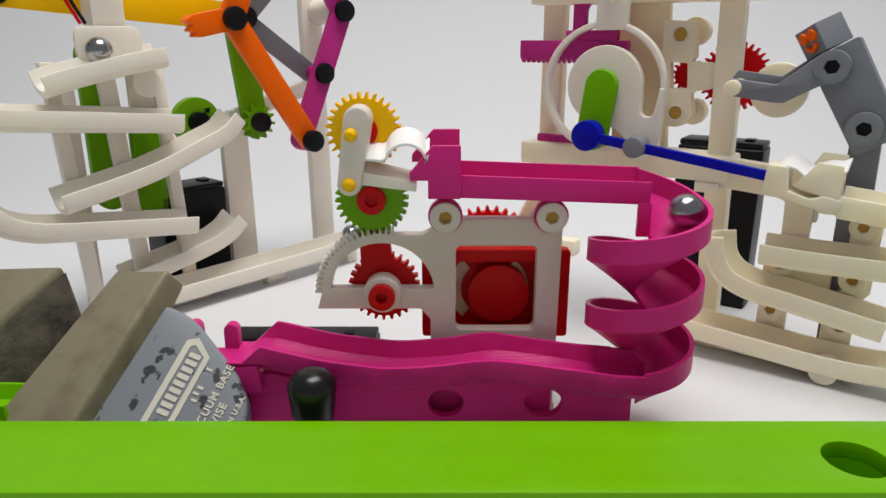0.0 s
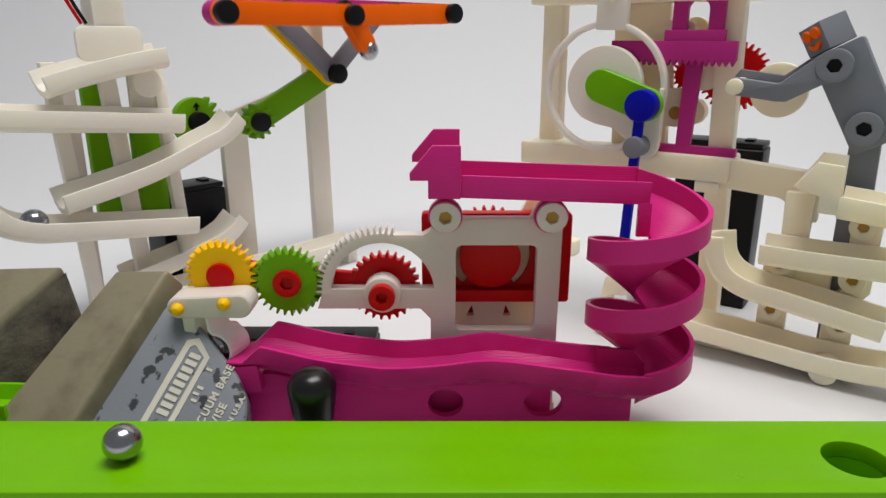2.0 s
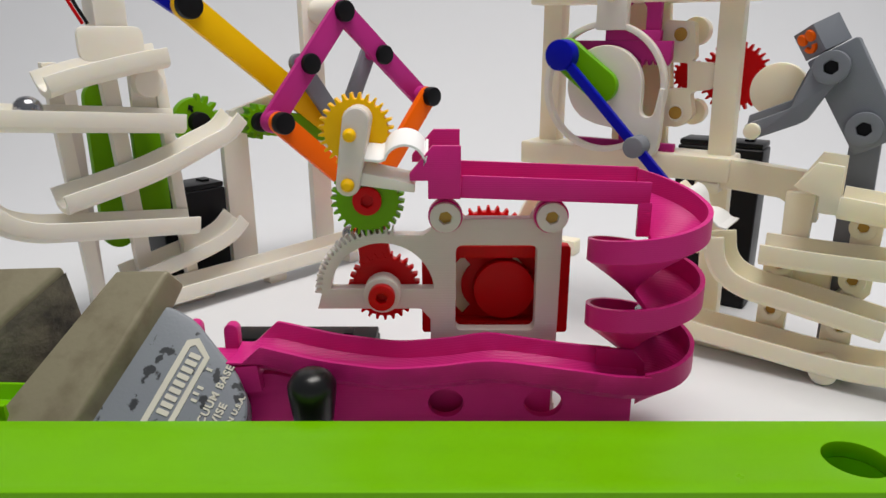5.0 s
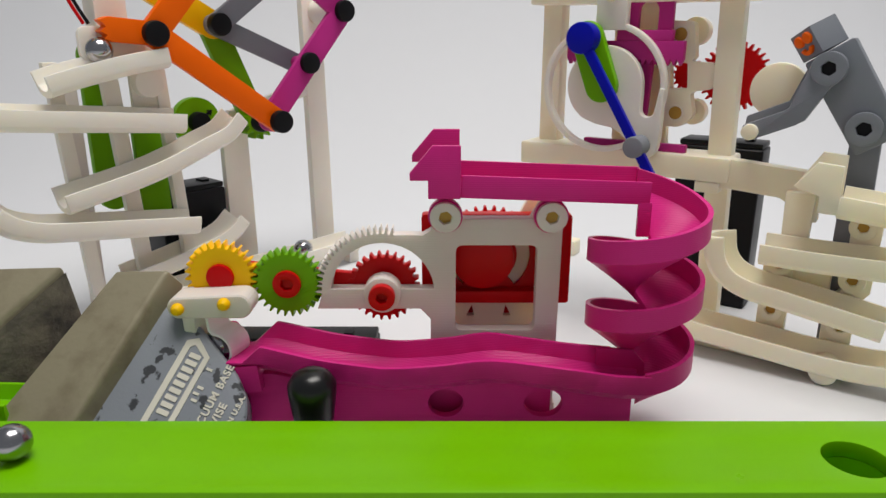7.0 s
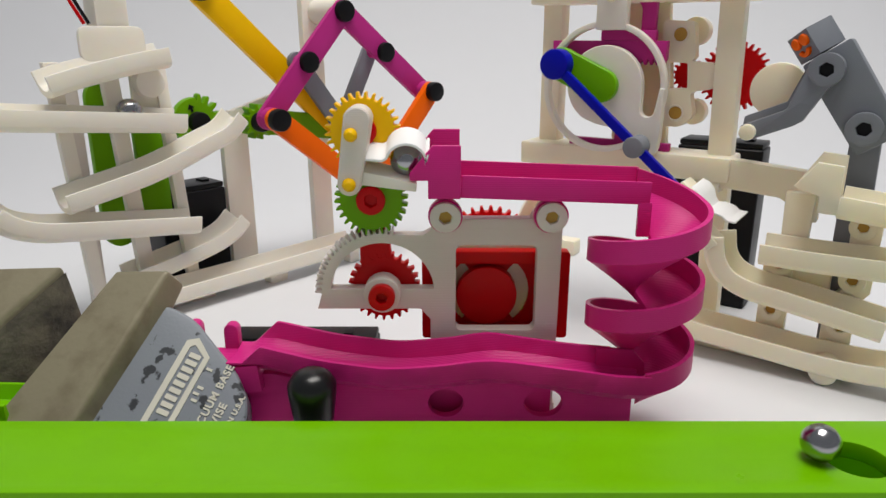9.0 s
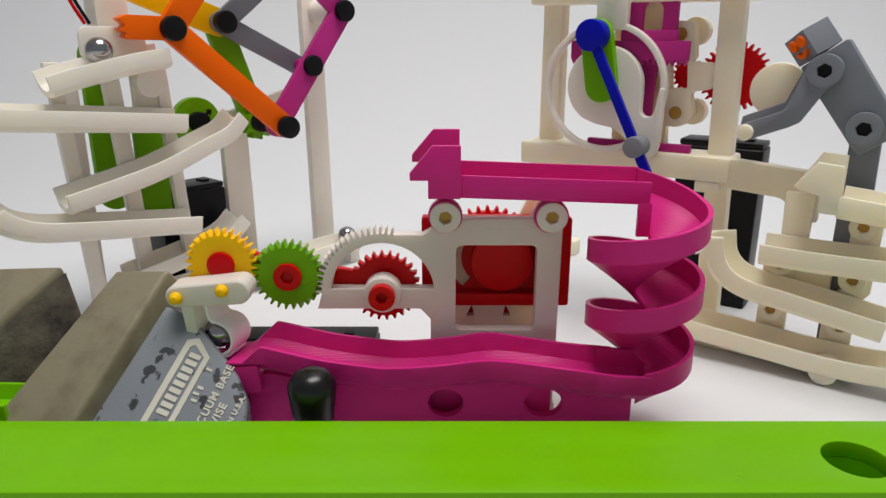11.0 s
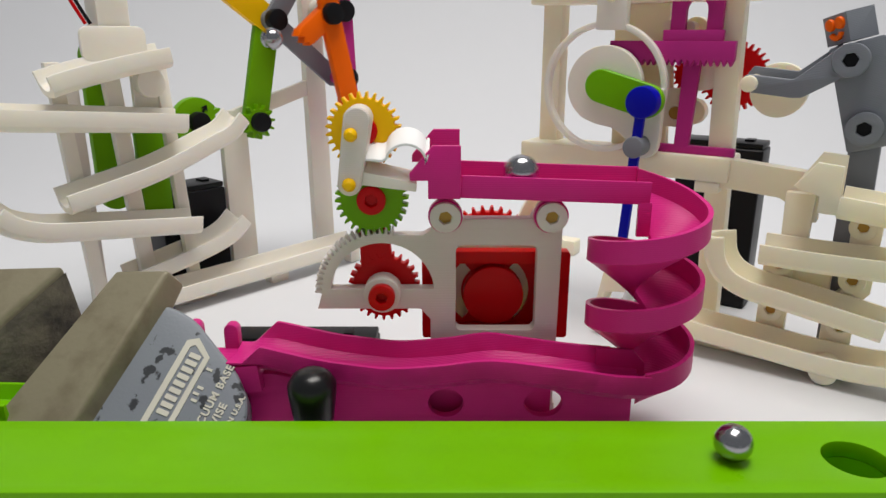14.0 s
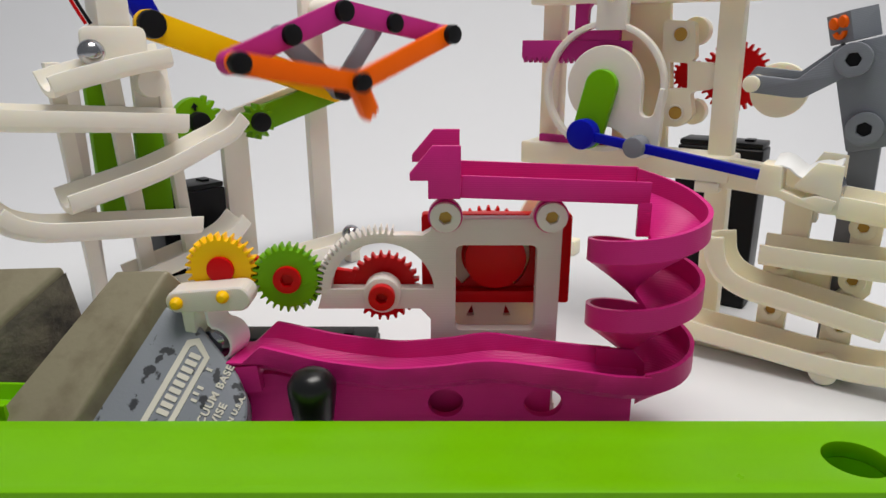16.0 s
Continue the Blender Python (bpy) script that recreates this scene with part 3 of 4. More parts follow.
def build_racker():
    part("post", flat(rounded([(53.5, 0), (64.5, 0), (60.5, 172), (49, 172)], 1.5), 21.5, 31), IVORY, RACKER, "cream square post", None, 0.8)
    part("post", flat(box2(-43, 92, -32, 172, 1.5), 24, 34), IVORY, RACKER, "cream square post", None, 0.8)
    part("top_beam", flat(box2(-46, 168, 66, 182, 1.5), 14, 34), IVORY, RACKER, "cream top beam", None, 0.8)
    part("cross_beam", flat(box2(-48, 84, 64, 96, 1.5), 12, 36), IVORY, RACKER, "cream cross beam", None, 0.8)
    part("side_beam", flat([(60, 81)] + [(64, 81.3), (85, 79.8)] + circle(85.5, 73.8, 6, 8, 85, 0) + [(91.6, 70), (104, 70), (104, 92.5), (60, 96)], 14, 22), IVORY, RACKER, "cream side beam with a rounded arch", None, 0.7)
    part("beam_bracket", flat(rounded([(48.5, 78.4), (60, 78.4), (60, 84), (48.5, 84)], 1), 12.5, 30), IVORY, RACKER, "", None, 0.6)
    part("base_beam", flat(box2(24, 0, 130, 8, 1.5), 8, 30), IVORY, RACKER, "cream base beam", None, 0.8)
    for x, top, step in ((91.5, 84, 52), (119.5, 82, 36)):
        part("rail_post", flat([(x - 6.4, 0), (x + 6.4, 0), (x + 6.4, step), (x + 10.6, step + 6), (x + 11.2, top), (x - 1.2, top), (x - 0.6, step + 6), (x - 6.4, step)], 9.5, 15.5), IVORY, RACKER, "cream stepped rail support", None, 0.7)
    part("post_web", flat(box2(97, 34, 114, 48, 1), 12, 15), IVORY, RACKER, "cream board between the rail supports", None, 0.5)
    part("rear_foot", flat(box2(-92, 0, -55, 11, 1.5), 112, 124), IVORY, RACKER, "cream rear foot", None, 0.8)
    part("back_board", flat(rounded([(-2.5, 94), (27.5, 94), (23.2, 170), (-5.5, 170)], 1.5), 31, 36), IVORY, RACKER, "cream tall back board", None, 0.8)
    part("hanger", flat(box2(-6, 155, 9.5, 182, 1), 7.4, 13.4), CREAM, RACKER, "cream ring hanger", None, 0.6)
    part("guide_ring", flat(circle(0, 0, 32.5, 64), 8, 13, [circle(0, 0, 29.7, 64)]), CREAM, RACKER, "white thin guide ring", at(-0.9, 0, 127), 0.6)
    part("boss", cap(3, 5, 9, 0.6), IVORY, RACKER, "", at(1.6, 0, 171))
    # the motor-mount cam: a disc with a tail down to the swivel
    out = [(x + 0.7, z + 128.2) for x, z in circle(0, 0, 19.7, 36, 0, 238)] + [(-3, 109), (6, 107.5), (11, 105), (14.5, 101.5)]
    out += circle(23.1, 100.6, 7.4, 12, 190, 350) + [(31, 104), (31.4, 128), (29.2, 128)] + circle(23.9, 117.4, 3.5, 8, 0, -180)
    part("cam_plate", flat(out, 6, 11), CREAM, RACKER, "white cam plate with a slotted tail", None, 0.9, 3)
    part("pinion", flat(gear(10.5, 18, 2.2), 18, 26), RED, RACKER, "red rack pinion", at(BC[0], 0, BC[1]), 0.3)
    part("crown_gear", flat(gear(17.2, 30, 2.6), 41.5, 46), RED, RACKER, "red drive gear", at(55, 0, 132.6), 0.3)
    part("small_gear", flat(gear(8.5, 16, 2.0), 36.5, 41), RED, RACKER, "small red gear", at(33.5, 0, 133), 0.3)
    mount = rounded([(22.5, 160), (38, 159), (39.8, 142), (37.6, 140.2), (49.5, 139.6), (50, 127.3), (38.8, 125.6), (41.5, 114), (35.6, 108), (25.5, 108)], 2.6)
    part("motor_mount", flat(mount, 24, 30.8, [rounded([(27.6, 139.7), (36.4, 139.4), (37.4, 127.1), (28.8, 126.8)], 0.8)]), IVORY, RACKER, "cream motor mount with a square window", None, 0.8)
    part("motor_lobe", flat(circle(36, 154.5, 7, 28), 33, 41), IVORY, RACKER, "", None, 1.2)
    part("motor_lobe", flat(circle(38.5, 115, 6.5, 28), 33, 41), IVORY, RACKER, "", None, 1.2)
    for x, z in ((31.7, 153.0), (32.6, 115)):
        part("screw_rim", flat(circle(0, 0, 4.2, 28), 23.4, 24.5, [circle(0, 0, 3.3, 28)]), IVORY, RACKER, "", at(x, 0, z), 0.3)
        part("screw", cap(3.3, 23.8, 25, 0.3), BRASS, RACKER, "brass-coloured screw", at(x, 0, z))


build_racker()
YOKER = part("rack_yoke", flat(
    [(2, 96), (56, 96), (56, 100), (34, 100), (36, 140), (36, 150), (44, 150), (44, 172), (62, 172), (62, 176), (0, 176), (0, 172), (20, 172), (20, 150), (28, 150), (28, 140), (27, 100), (2, 100)], 17, 21,
    [circle(32, 164, 5, 12, 0, 180) + [(27, 155), (37, 155)]]), MAGENTA, RACKER, "magenta sliding rack yoke", None, 0.4)
part("yoke_bracket", flat(box2(18, 150, 46, 155), 13, 17), MAGENTA, YOKER, "", None, 0.4)
part("rack", flat([(-8, 150), (-8, 141.5)] + [(-8 + i * 1.5, 141.5 if i % 2 == 0 else 138.3) for i in range(41)] + [(52, 150)], 12.4, 16.8), MAGENTA, YOKER, "magenta toothed rack", None, 0.3)
GCRANK = part("green_crank", flat(slot(0, 0, BRAD, 0, 8.2, 14), 1.5, 6), LIME, RACKER, "lime green round-ended crank", None, 0.9, 3)
SCOOPARM = part("scoop_arm", flat(slot(0, 0, 92, 0, 2.3, 8), -5.5, -2), BLUE, RACKER, "blue sliding scoop rod", None, 0.5)
part("crank_knob", cap(7.6, -6.5, 1.3, 0.8), BLUE, SCOOPARM, "blue round crank knob")
part("scoop_body", flat([(87, -6), (112, -9), (118, -8.5), (119, -3), (111, -2.5), (106, -5), (97, -3.5), (95, 6.5), (86.5, 6)], -9, 5), IVORY, SCOOPARM, "cream scoop cradle", None, 0.6)
clip = [(91.5, 5.0), (94.5, 6.2), (98, 5.6), (101.5, 3.4), (104.5, 2.6), (107, 5), (110.5, 6.6), (114, 6.8), (117, 9.0)]
part("scoop_clip", sheet(clip, -7.5, 4, 4.2, 0.9), SNOW, SCOOPARM, "bright white bent spring clip", None, 0.25)
SWIVEL = part("swivel_collar", cap(5.2, -9, 2, 1.0), GREY, RACKER, "grey swivel collar", at(SW[0], 0, SW[1]))
CDISC = part("crank_disc", flat(circle(0, 0, 12.6, 44), 24, 29), IVORY, RACKER, "cream crank disc", at(79, 0, 128), 0.8)
# the grey toy figure, built as a block lever that rocks with the crank
WAIST = (116.7, 114.3)
LEG = part("leg_post", flat([(-6, -104), (8, -104), (6, 4), (-6, 4)], 9, 19), GREY, RACKER, "grey standing post", at(WAIST[0] + 1, 6, WAIST[1] - 10), 0.6)
TORSO = part("figure_torso", flat(rounded([(-8, -9), (11.5, -9), (13, 36.5), (-8, 36.5)], 1.5), 10, 24), GREY, RACKER, "grey rocking torso of a block toy figure", None, 0.8)
HEAD = part("figure_head", flat(box2(-6.7, 0, 6.7, 12.4, 0.3), -7, 7), GREY, TORSO, "grey square block head with orange face marks", at(0.8, 16, 37.2, 0, 0, 44), 0.4)
for my in (-3.2, 2.4):
    part("orange_mark", cap(2.6, -1.4, 0.2, 0.6), ORANGE, HEAD, "orange round mark", at(-6.7, my, 8.6, 0, 0, -90))
part("orange_mark", flat(circle(0, 0, 4.0, 12, 195, 345) + list(reversed(circle(0, 0, 2.0, 12, 195, 345))), -1.4, 0.2), ORANGE, HEAD, "orange curved mark", at(-6.7, -0.4, 5.6, 0, 0, -90), 0.3)
hexnut(TORSO, 0, 9.8, 0, 7.2, GREY, BLACK, 2.6, "bolt", "grey bolt with hex socket")
FORE = part("crank_link", flat([(-3.6, -2), (-2, -3.8), (18, -3.8), (22, -3.2), (35, 6.6)] + circle(37, 14.5, 7, 14, -60, 120) + [(31, 18.5), (18, 4.4), (16, 3.8), (-2, 3.8), (-3.6, 2)], 4, 9.5), GREY, RACKER, "grey bent crank link", None, 0.6)
hexnut(FORE, 37, 4, 14.5, 7.0, GREY, BLACK, 2.4, "bolt", "grey bolt with hex socket")
part("crank_pin", cap(3.6, 1, 24, 0.6), IVORY, FORE, "cream crank pin")
part("link_fork", flat([(-2, -0.4), (18, -0.4), (34, 12), (31, 21), (17, 7), (-2, 7), (-4, 3.4)], 17, 20), GREY, FORE, "", None, 0.6)
battery_box(at(161, 398, 0, 0, 0, RYAW), 46, 22, 96, "black plastic battery box standing behind cream frame")

TRACK = empty("return_rails", RM, "cream stacked ball rails bolted to posts", "marble track")
rail([(113, 0, 81.3), (150, 0, 78), (190, 0, 74)], TRACK)
rail([(85, 0, 55.6), (110, 0, 55.6), (150, 0, 57), (190, 0, 60)], TRACK)
rail([(63, 0, 62), (65, 0, 51), (71, 0, 42.5), (82, 0, 37.5), (97, 0, 35.5), (137.5, 0, 29.3)], TRACK)
rail([(42, 0, 13.0), (58, 0, 12), (90, 0, 10), (116, 0, 8.5), (141, 0, 9.4), (172, 0, 16)], TRACK)
part("rail_foot", cap(6, -6, 6, 1), IVORY, TRACK, "cream round rail foot", at(118, 0, 6.2))
for y0, y1, up in ((-8, -6, 0.0), (6.5, 8.5, 2.6)):
    part("catch_cheek", flat([(95.1, 90), (105.6, 87.4), (105.6, 79.6), (113.2, 79.4), (113.2, 100.4 + up), (103.3, 101.2 + up)], y0, y1), IVORY, TRACK, "cream angled catch cheek", None, 0.4)
part("catch_floor", flat([(96.5, 88.6), (105.6, 86.4), (105.6, 80), (113.2, 80), (113.2, 84), (108, 90), (97, 91)], -5.9, 6.4), IVORY, TRACK, "", None, 0.3)
for x, z in ((123, 72), (122.4, 47.3), (92.4, 49.7), (91.1, 26.7), (120.6, 24.4)):
    hexnut(TRACK, x, 9.3, z, 5.6, IVORY, BRASS, 2.0, "bolt", "cream bolt with brass-coloured hex socket")

# ---- foreground: green ball rail ----
def build_green():
    # strip along x with a round hole near its end
    g = empty("green_rail", at(0, 194.2, 0), "long lime green ball rail with a round drop hole", "marble track")
    deck = flat(box2(-420, -20, 420, 20), 0, 6, [circle(131, 2.8, 10, 32)])
    deck.transform(Matrix.Rotation(radians(90), 4, "X"))
    deck.transform(Matrix.Translation((0, 0, 18)))
    part("deck", deck, LIME, g, "lime green flat deck", None, 0.6)
    chute = sweep(bmesh.new(), [(-300, 37, 23), (-158, 37, 19)], [(-9, 6), (-9, -3), (9, -3), (9, 6), (7.4, 6), (6, 0), (-6, 0), (-7.4, 6)])
    part("feed_chute", chute, LIME, g, "lime green sloping feed chute", None, 0.4)
    b = bmesh.new()
    block(b, -290, 30, 0, -270, 44, 20)
    part("foot", b, LIME, g, "", None, 0.8)
    cup = revolve(bmesh.new(), [(0, 1), (11.5, 1), (11.5, 17.9), (10.1, 17.9), (10.1, 2.5), (0, 2.5)], 32, "z")
    part("drop_cup", cup, LIME, g, "lime green drop tube under the hole", at(131, -2.8, 0))
    for x in (-300, 300):
        b = bmesh.new()
        block(b, x - 12, -12, 0, x + 12, 12, 18)
        part("foot", b, LIME, g, "", None, 0.8)


build_green()

# ---- vise ----
VISE = empty("bench_vise", at(-139, 221, 0), "old grey metal bench vise with worn jaws and chipped enamel", "vise")
def build_vise():
    def hexa(a, b, depth_a, depth_b):
        """A tapered jaw bar: two four-cornered ends joined."""
        bm = bmesh.new()
        va = [bm.verts.new(p) for p in a]
        vb = [bm.verts.new(p) for p in b]
        for i in range(4):
            bm.faces.new((va[i - 1], va[i], vb[i], vb[i - 1]))
        bm.faces.new(va)
        bm.faces.new(list(reversed(vb)))
        bmesh.ops.bisect_plane(bm, geom=bm.verts[:] + bm.edges[:] + bm.faces[:], plane_co=(0, 0, 0.4), plane_no=(0, 0, -1), clear_outer=True)
        bmesh.ops.holes_fill(bm, edges=[e for e in bm.edges if e.is_boundary])
        return bm
    # the tilted jaw pair; each bar is tapered and lies on the head
    far = [(7, 45, 62), (31, 38, 64.5), (35, 44, 56), (10, 53, 44)]
    near = [(-34, -8, 7), (1, -14, 9), (7, -4, -12), (-33, 2, -16)]
    part("jaw_bar", hexa(far, near, 0, 0), JAW, VISE, "worn khaki-grey steel jaw", None, 2.2, 3)
    far = [(-60, 47, 62), (-14, 45, 64), (-13, 50, 42), (-58, 56, 36)]
    near = [(-105, -2, 12), (-72, -6, 12), (-40, 6, -14), (-92, 6, -14)]
    part("jaw_bar", hexa(far, near, 0, 0), JAW, VISE, "worn khaki-grey steel jaw", None, 2.2, 3)
    side = [(a[0] + d[0], a[1] + d[1], a[2] + d[2]) for a in (far[1], far[2]) for d in ((0.2, -1.5, -3.5), (0.7, -0.2, -3))]
    side_near = [(a[0] + d[0], a[1] + d[1], a[2] + d[2]) for a in (near[1], near[2]) for d in ((1.6, -1.5, -3.5), (2.4, -0.2, -3))]
    part("jaw_face", hexa([side[0], side[1], side[3], side[2]], [side_near[0], side_near[1], side_near[3], side_near[2]], 0, 0), PITTED, VISE, "dark pitted inner jaw face", None, 0.3)
    # the enamelled head: a thick slanting face with raised lettering
    fm = Matrix(((0.364, -0.132, -0.922, 0.0355), (0.654, 0.741, 0.152, 0.0076), (0.663, -0.659, 0.356, 0.0177), (0, 0, 0, 1)))
    face = rounded([(-16, 28), (36.4, 28), (38.2, 19), (37.2, 8.5), (24.7, -16.6), (16.7, -25.6), (-10, -36)], 4)
    cast = part("head_casting", flat(face, 0, 16), CAST, VISE, "chipped blue-grey enamel casting", fm, 1.8, 3)
    part("name_frame", flat([(-14, 6.4), (28.5, 6.8), (31, 3), (25.7, -4.4), (-14, -4.8)], -0.35, 0.1, [[(-12, 4.2), (26.5, 4.4), (28, 3), (24.8, -2.4), (-12, -2.6)]]), LETTER, cast, "pale painted name frame")
    for k in range(9):
        part("name_bar", flat(box2(-0.2 + k * 2.9, -1.4, 1.7 + k * 2.9, 3.2, 0.4), -0.4, 0.1), LETTER, cast, "pale painted bar")
    for x0, x1, z in ((8.5, 9.5, -7.2), (11, 12, -6.6), (13.5, 14.6, -7), (21, 22, -6.6)):
        part("paint_mark", flat(box2(x0, z - 1.2, x1, z + 1.2), -0.35, 0.1), LETTER, cast, "small pale painted mark")
    for body, x, z, size in (("VACUUM BASE", -3.5, -14.6, 4.1), ("VISE", 4.0, -19.2, 4.1), ("MADE IN U.S.A.", -3.5, -24.0, 2.8)):
        cu = bpy.data.curves.new("lettering", "FONT")
        cu.body, cu.size, cu.extrude, cu.space_character, cu.offset = body, size / 1000, 0.00015, 1.12, 0.00012
        ob = new("lettering", cu)
        me = bpy.data.meshes.new_from_object(ob)
        bpy.data.objects.remove(ob)
        me.materials.append(LETTER)
        t = new("lettering", me)
        t.parent = cast
        t.matrix_basis = at(x, -0.25, z, 90, 0, 0)
        tagged(t, "pale raised painted lettering")
    part("lever_knob", revolve(bmesh.new(), [(0, 37.5), (4, 37.2), (7, 35.4), (8.9, 32), (8.8, 28), (6.6, 12), (6.2, 0), (0, 0)], 28, "z"), KNOB, VISE, "worn black lever knob", at(91, 8, -1.5))


build_vise()


# ---- steel balls ----
def ball(label, radius=6.35):
    bm = bmesh.new()
    bmesh.ops.create_uvsphere(bm, u_segments=28, v_segments=16, radius=radius)
    return tagged(part("steel_ball", bm, STEEL), label, "ball", "rolling steel balls")


BALLC = ball("polished steel ball carried by the planetary lift")
BALLA = ball("polished steel ball on the zigzag rails")
BALLB = ball("polished steel ball on the zigzag rails")
BALLR = ball("polished steel ball on the stacked return rails")
BALLG = ball("polished steel ball rolling on the green rail", 6.0)

# ---- how it all moves ----
T_LIFT, T_CRANE, T_RACK = 4.735, 3.80, 4.05
ARM_ROWS = [(0.0, 95.0), (0.25, 97.3), (0.5, 108.0), (0.8, 132.4), (1.0, 147.2), (1.29, 165.3), (1.5, 169.3), (1.8, 171.3), (2.05, 174.0), (2.45, 174.1), (2.62, 170.3), (2.78, 163.8), (3.02, 150.3), (3.26, 136.5), (3.5, 121.3), (3.76, 107.3), (4.0, 98.0), (4.25, 95.4), (4.735, 95.0)]
GRIP_ROWS = [(95.0, -32.8, 118.6, 263.9), (122.5, -56.5, 108.2, 236.1), (148.3, -75.6, 85.6, 210.1), (169.4, -83.8, 60.1, 187.6), (174.2, -83.5, 54.4, 184.4)]


def arm_angle(t):
    return table(ARM_ROWS, t % T_LIFT)[0]


def grip_pose(t):
    x, z, a = table(GRIP_ROWS, arm_angle(t))
    return x, z, a - 263.9


def cam_turn(t):
    return radians(-90) + math.tau * (t + 0.36) / T_LIFT


def rot(x, z, a):
    c, s = math.cos(radians(a)), math.sin(radians(a))
    return x * c - z * s, x * s + z * c


def held(t):
    x, z, a = grip_pose(t)
    dx, dz = rot(19.4, -10.6, a)
    return x + dx, 0.0, z + dz


def spiral(k):
    a = radians(90 - 360 * k)
    return SPX + SPR * math.cos(a), SPY + SPR * math.sin(a), 99.8 - 26 * k - 2.5


def ball_lift(t):
    s = t % T_LIFT
    if 0.85 <= s < 1.5:
        return (-90.5, -2, 36.2)
    if 1.5 <= s < 4.3:
        return held(t)
    if s >= 4.3:
        u = (s - 4.3) / (4.66 - 4.3)
        if u < 1:
            x = -12 + 89 * (0.25 * u + 0.75 * u * u)
            return (x, 2 * u, 106.5 - 0.075 * (x + 12))
        return spiral(0.25 * (s - 4.66) / 0.075)
    if s < 0.36:
        k = table([(0, 0.25), (0.1, 0.74), (0.2, 1.68), (0.3, 2.25), (0.36, 2.5)], s)[0]
        return spiral(k)
    return tuple(table([(0.36, 76, -23, 34.0), (0.40, 12, -17, 37.8), (0.45, -14, -12.6, 32.6), (0.5, -38.6, -9.5, 32.5), (0.6, -66, -6, 37.4), (0.72, -86, -3, 36.5), (0.85, -90.5, -2, 36.2)], s))


def crane_time(t):
    return t * 1.002 + max(0.0, t - 12.3) * 0.0145


def crane(t):
    """Where the joint between the grey bars stands: on a circle round the green gear."""
    s = crane_time(t) % T_CRANE
    a = table(CRANE_ARM, s)[0]
    return GC[0] + GR * math.cos(radians(a)), GC[1] + GR * math.sin(radians(a))


CRANE_ARM = [(0.0, 96.5), (0.1, 89.5), (0.2, 83), (0.4, 75.5), (0.6, 68), (0.7, 52), (0.8, 32), (0.9, 13), (1.0, 1.8), (1.1, -7), (1.25, -10.5), (1.4, -8.6), (1.5, -6), (1.6, 0.3), (1.8, 13), (2.0, 26), (2.2, 44), (2.4, 60), (2.6, 74), (2.8, 88), (3.0, 103), (3.1, 109), (3.25, 112.5), (3.5, 106.2), (3.7, 100.3), (3.8, 96.5)]


def linkage(t):
    px, pz = crane(t)
    ox, oz = 0.0, OZ
    d = math.hypot(px - ox, pz - oz)
    d = max(BB - AA + 0.5, min(AA + BB - 0.5, d))
    ph = math.degrees(math.atan2(pz - oz, px - ox))
    ca = (AA * AA + d * d - BB * BB) / (2 * AA * d)
    al = math.degrees(math.acos(max(-1, min(1, ca))))
    e = 2 * LL * math.cos(radians(al))
    ex, ez = e * math.cos(radians(ph)), OZ + e * math.sin(radians(ph))
    return px, pz, ph, al, ex, ez


def ang(x0, z0, x1, z1):
    return math.degrees(math.atan2(z1 - z0, x1 - x0))


def smooth_rows(rows_xzA, y=0.0):
    """Rows for walk(), with angles unwound."""
    out, last = [], None
    for t, x, z, a in rows_xzA:
        if last is not None:
            while a - last > 180:
                a -= 360
            while a - last < -180:
                a += 360
        last = a
        out.append((t, turn(x, y, z, a)))
    return out


RACK_ROWS = [(0.0, 264.5), (0.16, 262), (0.28, 249), (0.36, 240), (0.72, 158), (0.83, 131), (0.93, 108), (1.18, 58), (1.33, 27), (1.5, 3), (1.7, -16), (1.88, -19.5), (2.06, -17.5), (2.18, -9), (2.28, 6), (2.68, 88), (2.78, 111), (3.03, 165), (3.18, 196), (3.28, 217), (3.4, 237), (3.68, 256), (3.85, 261.5), (4.05, 264.5)]


def rack_angle(t):
    return table(RACK_ROWS, (t - 0.17) % T_RACK)[0]


def figure(t):
    """The crank pin, and the shoulder where the link meets the rocking torso."""
    a = radians(32 + 177.3 * (t - 1.5))
    hx, hz = HC[0] + HR * math.cos(a), HC[1] + HR * math.sin(a)
    la, lb = math.hypot(37, 14.5), 29.6
    dx, dz = WAIST[0] - hx, WAIST[1] - hz
    d = math.hypot(dx, dz)
    u = (la * la - lb * lb + d * d) / (2 * d)
    v = math.sqrt(max(0, la * la - u * u))
    return hx, hz, hx + (u * dx - v * dz) / d, hz + (u * dz + v * dx) / d, math.degrees(a)


def scoop(t):
    a = rack_angle(t)
    bx, bz = BC[0] + BRAD * math.cos(radians(a)), BC[1] + BRAD * math.sin(radians(a))
    return bx, bz, ang(bx, bz, *SW)


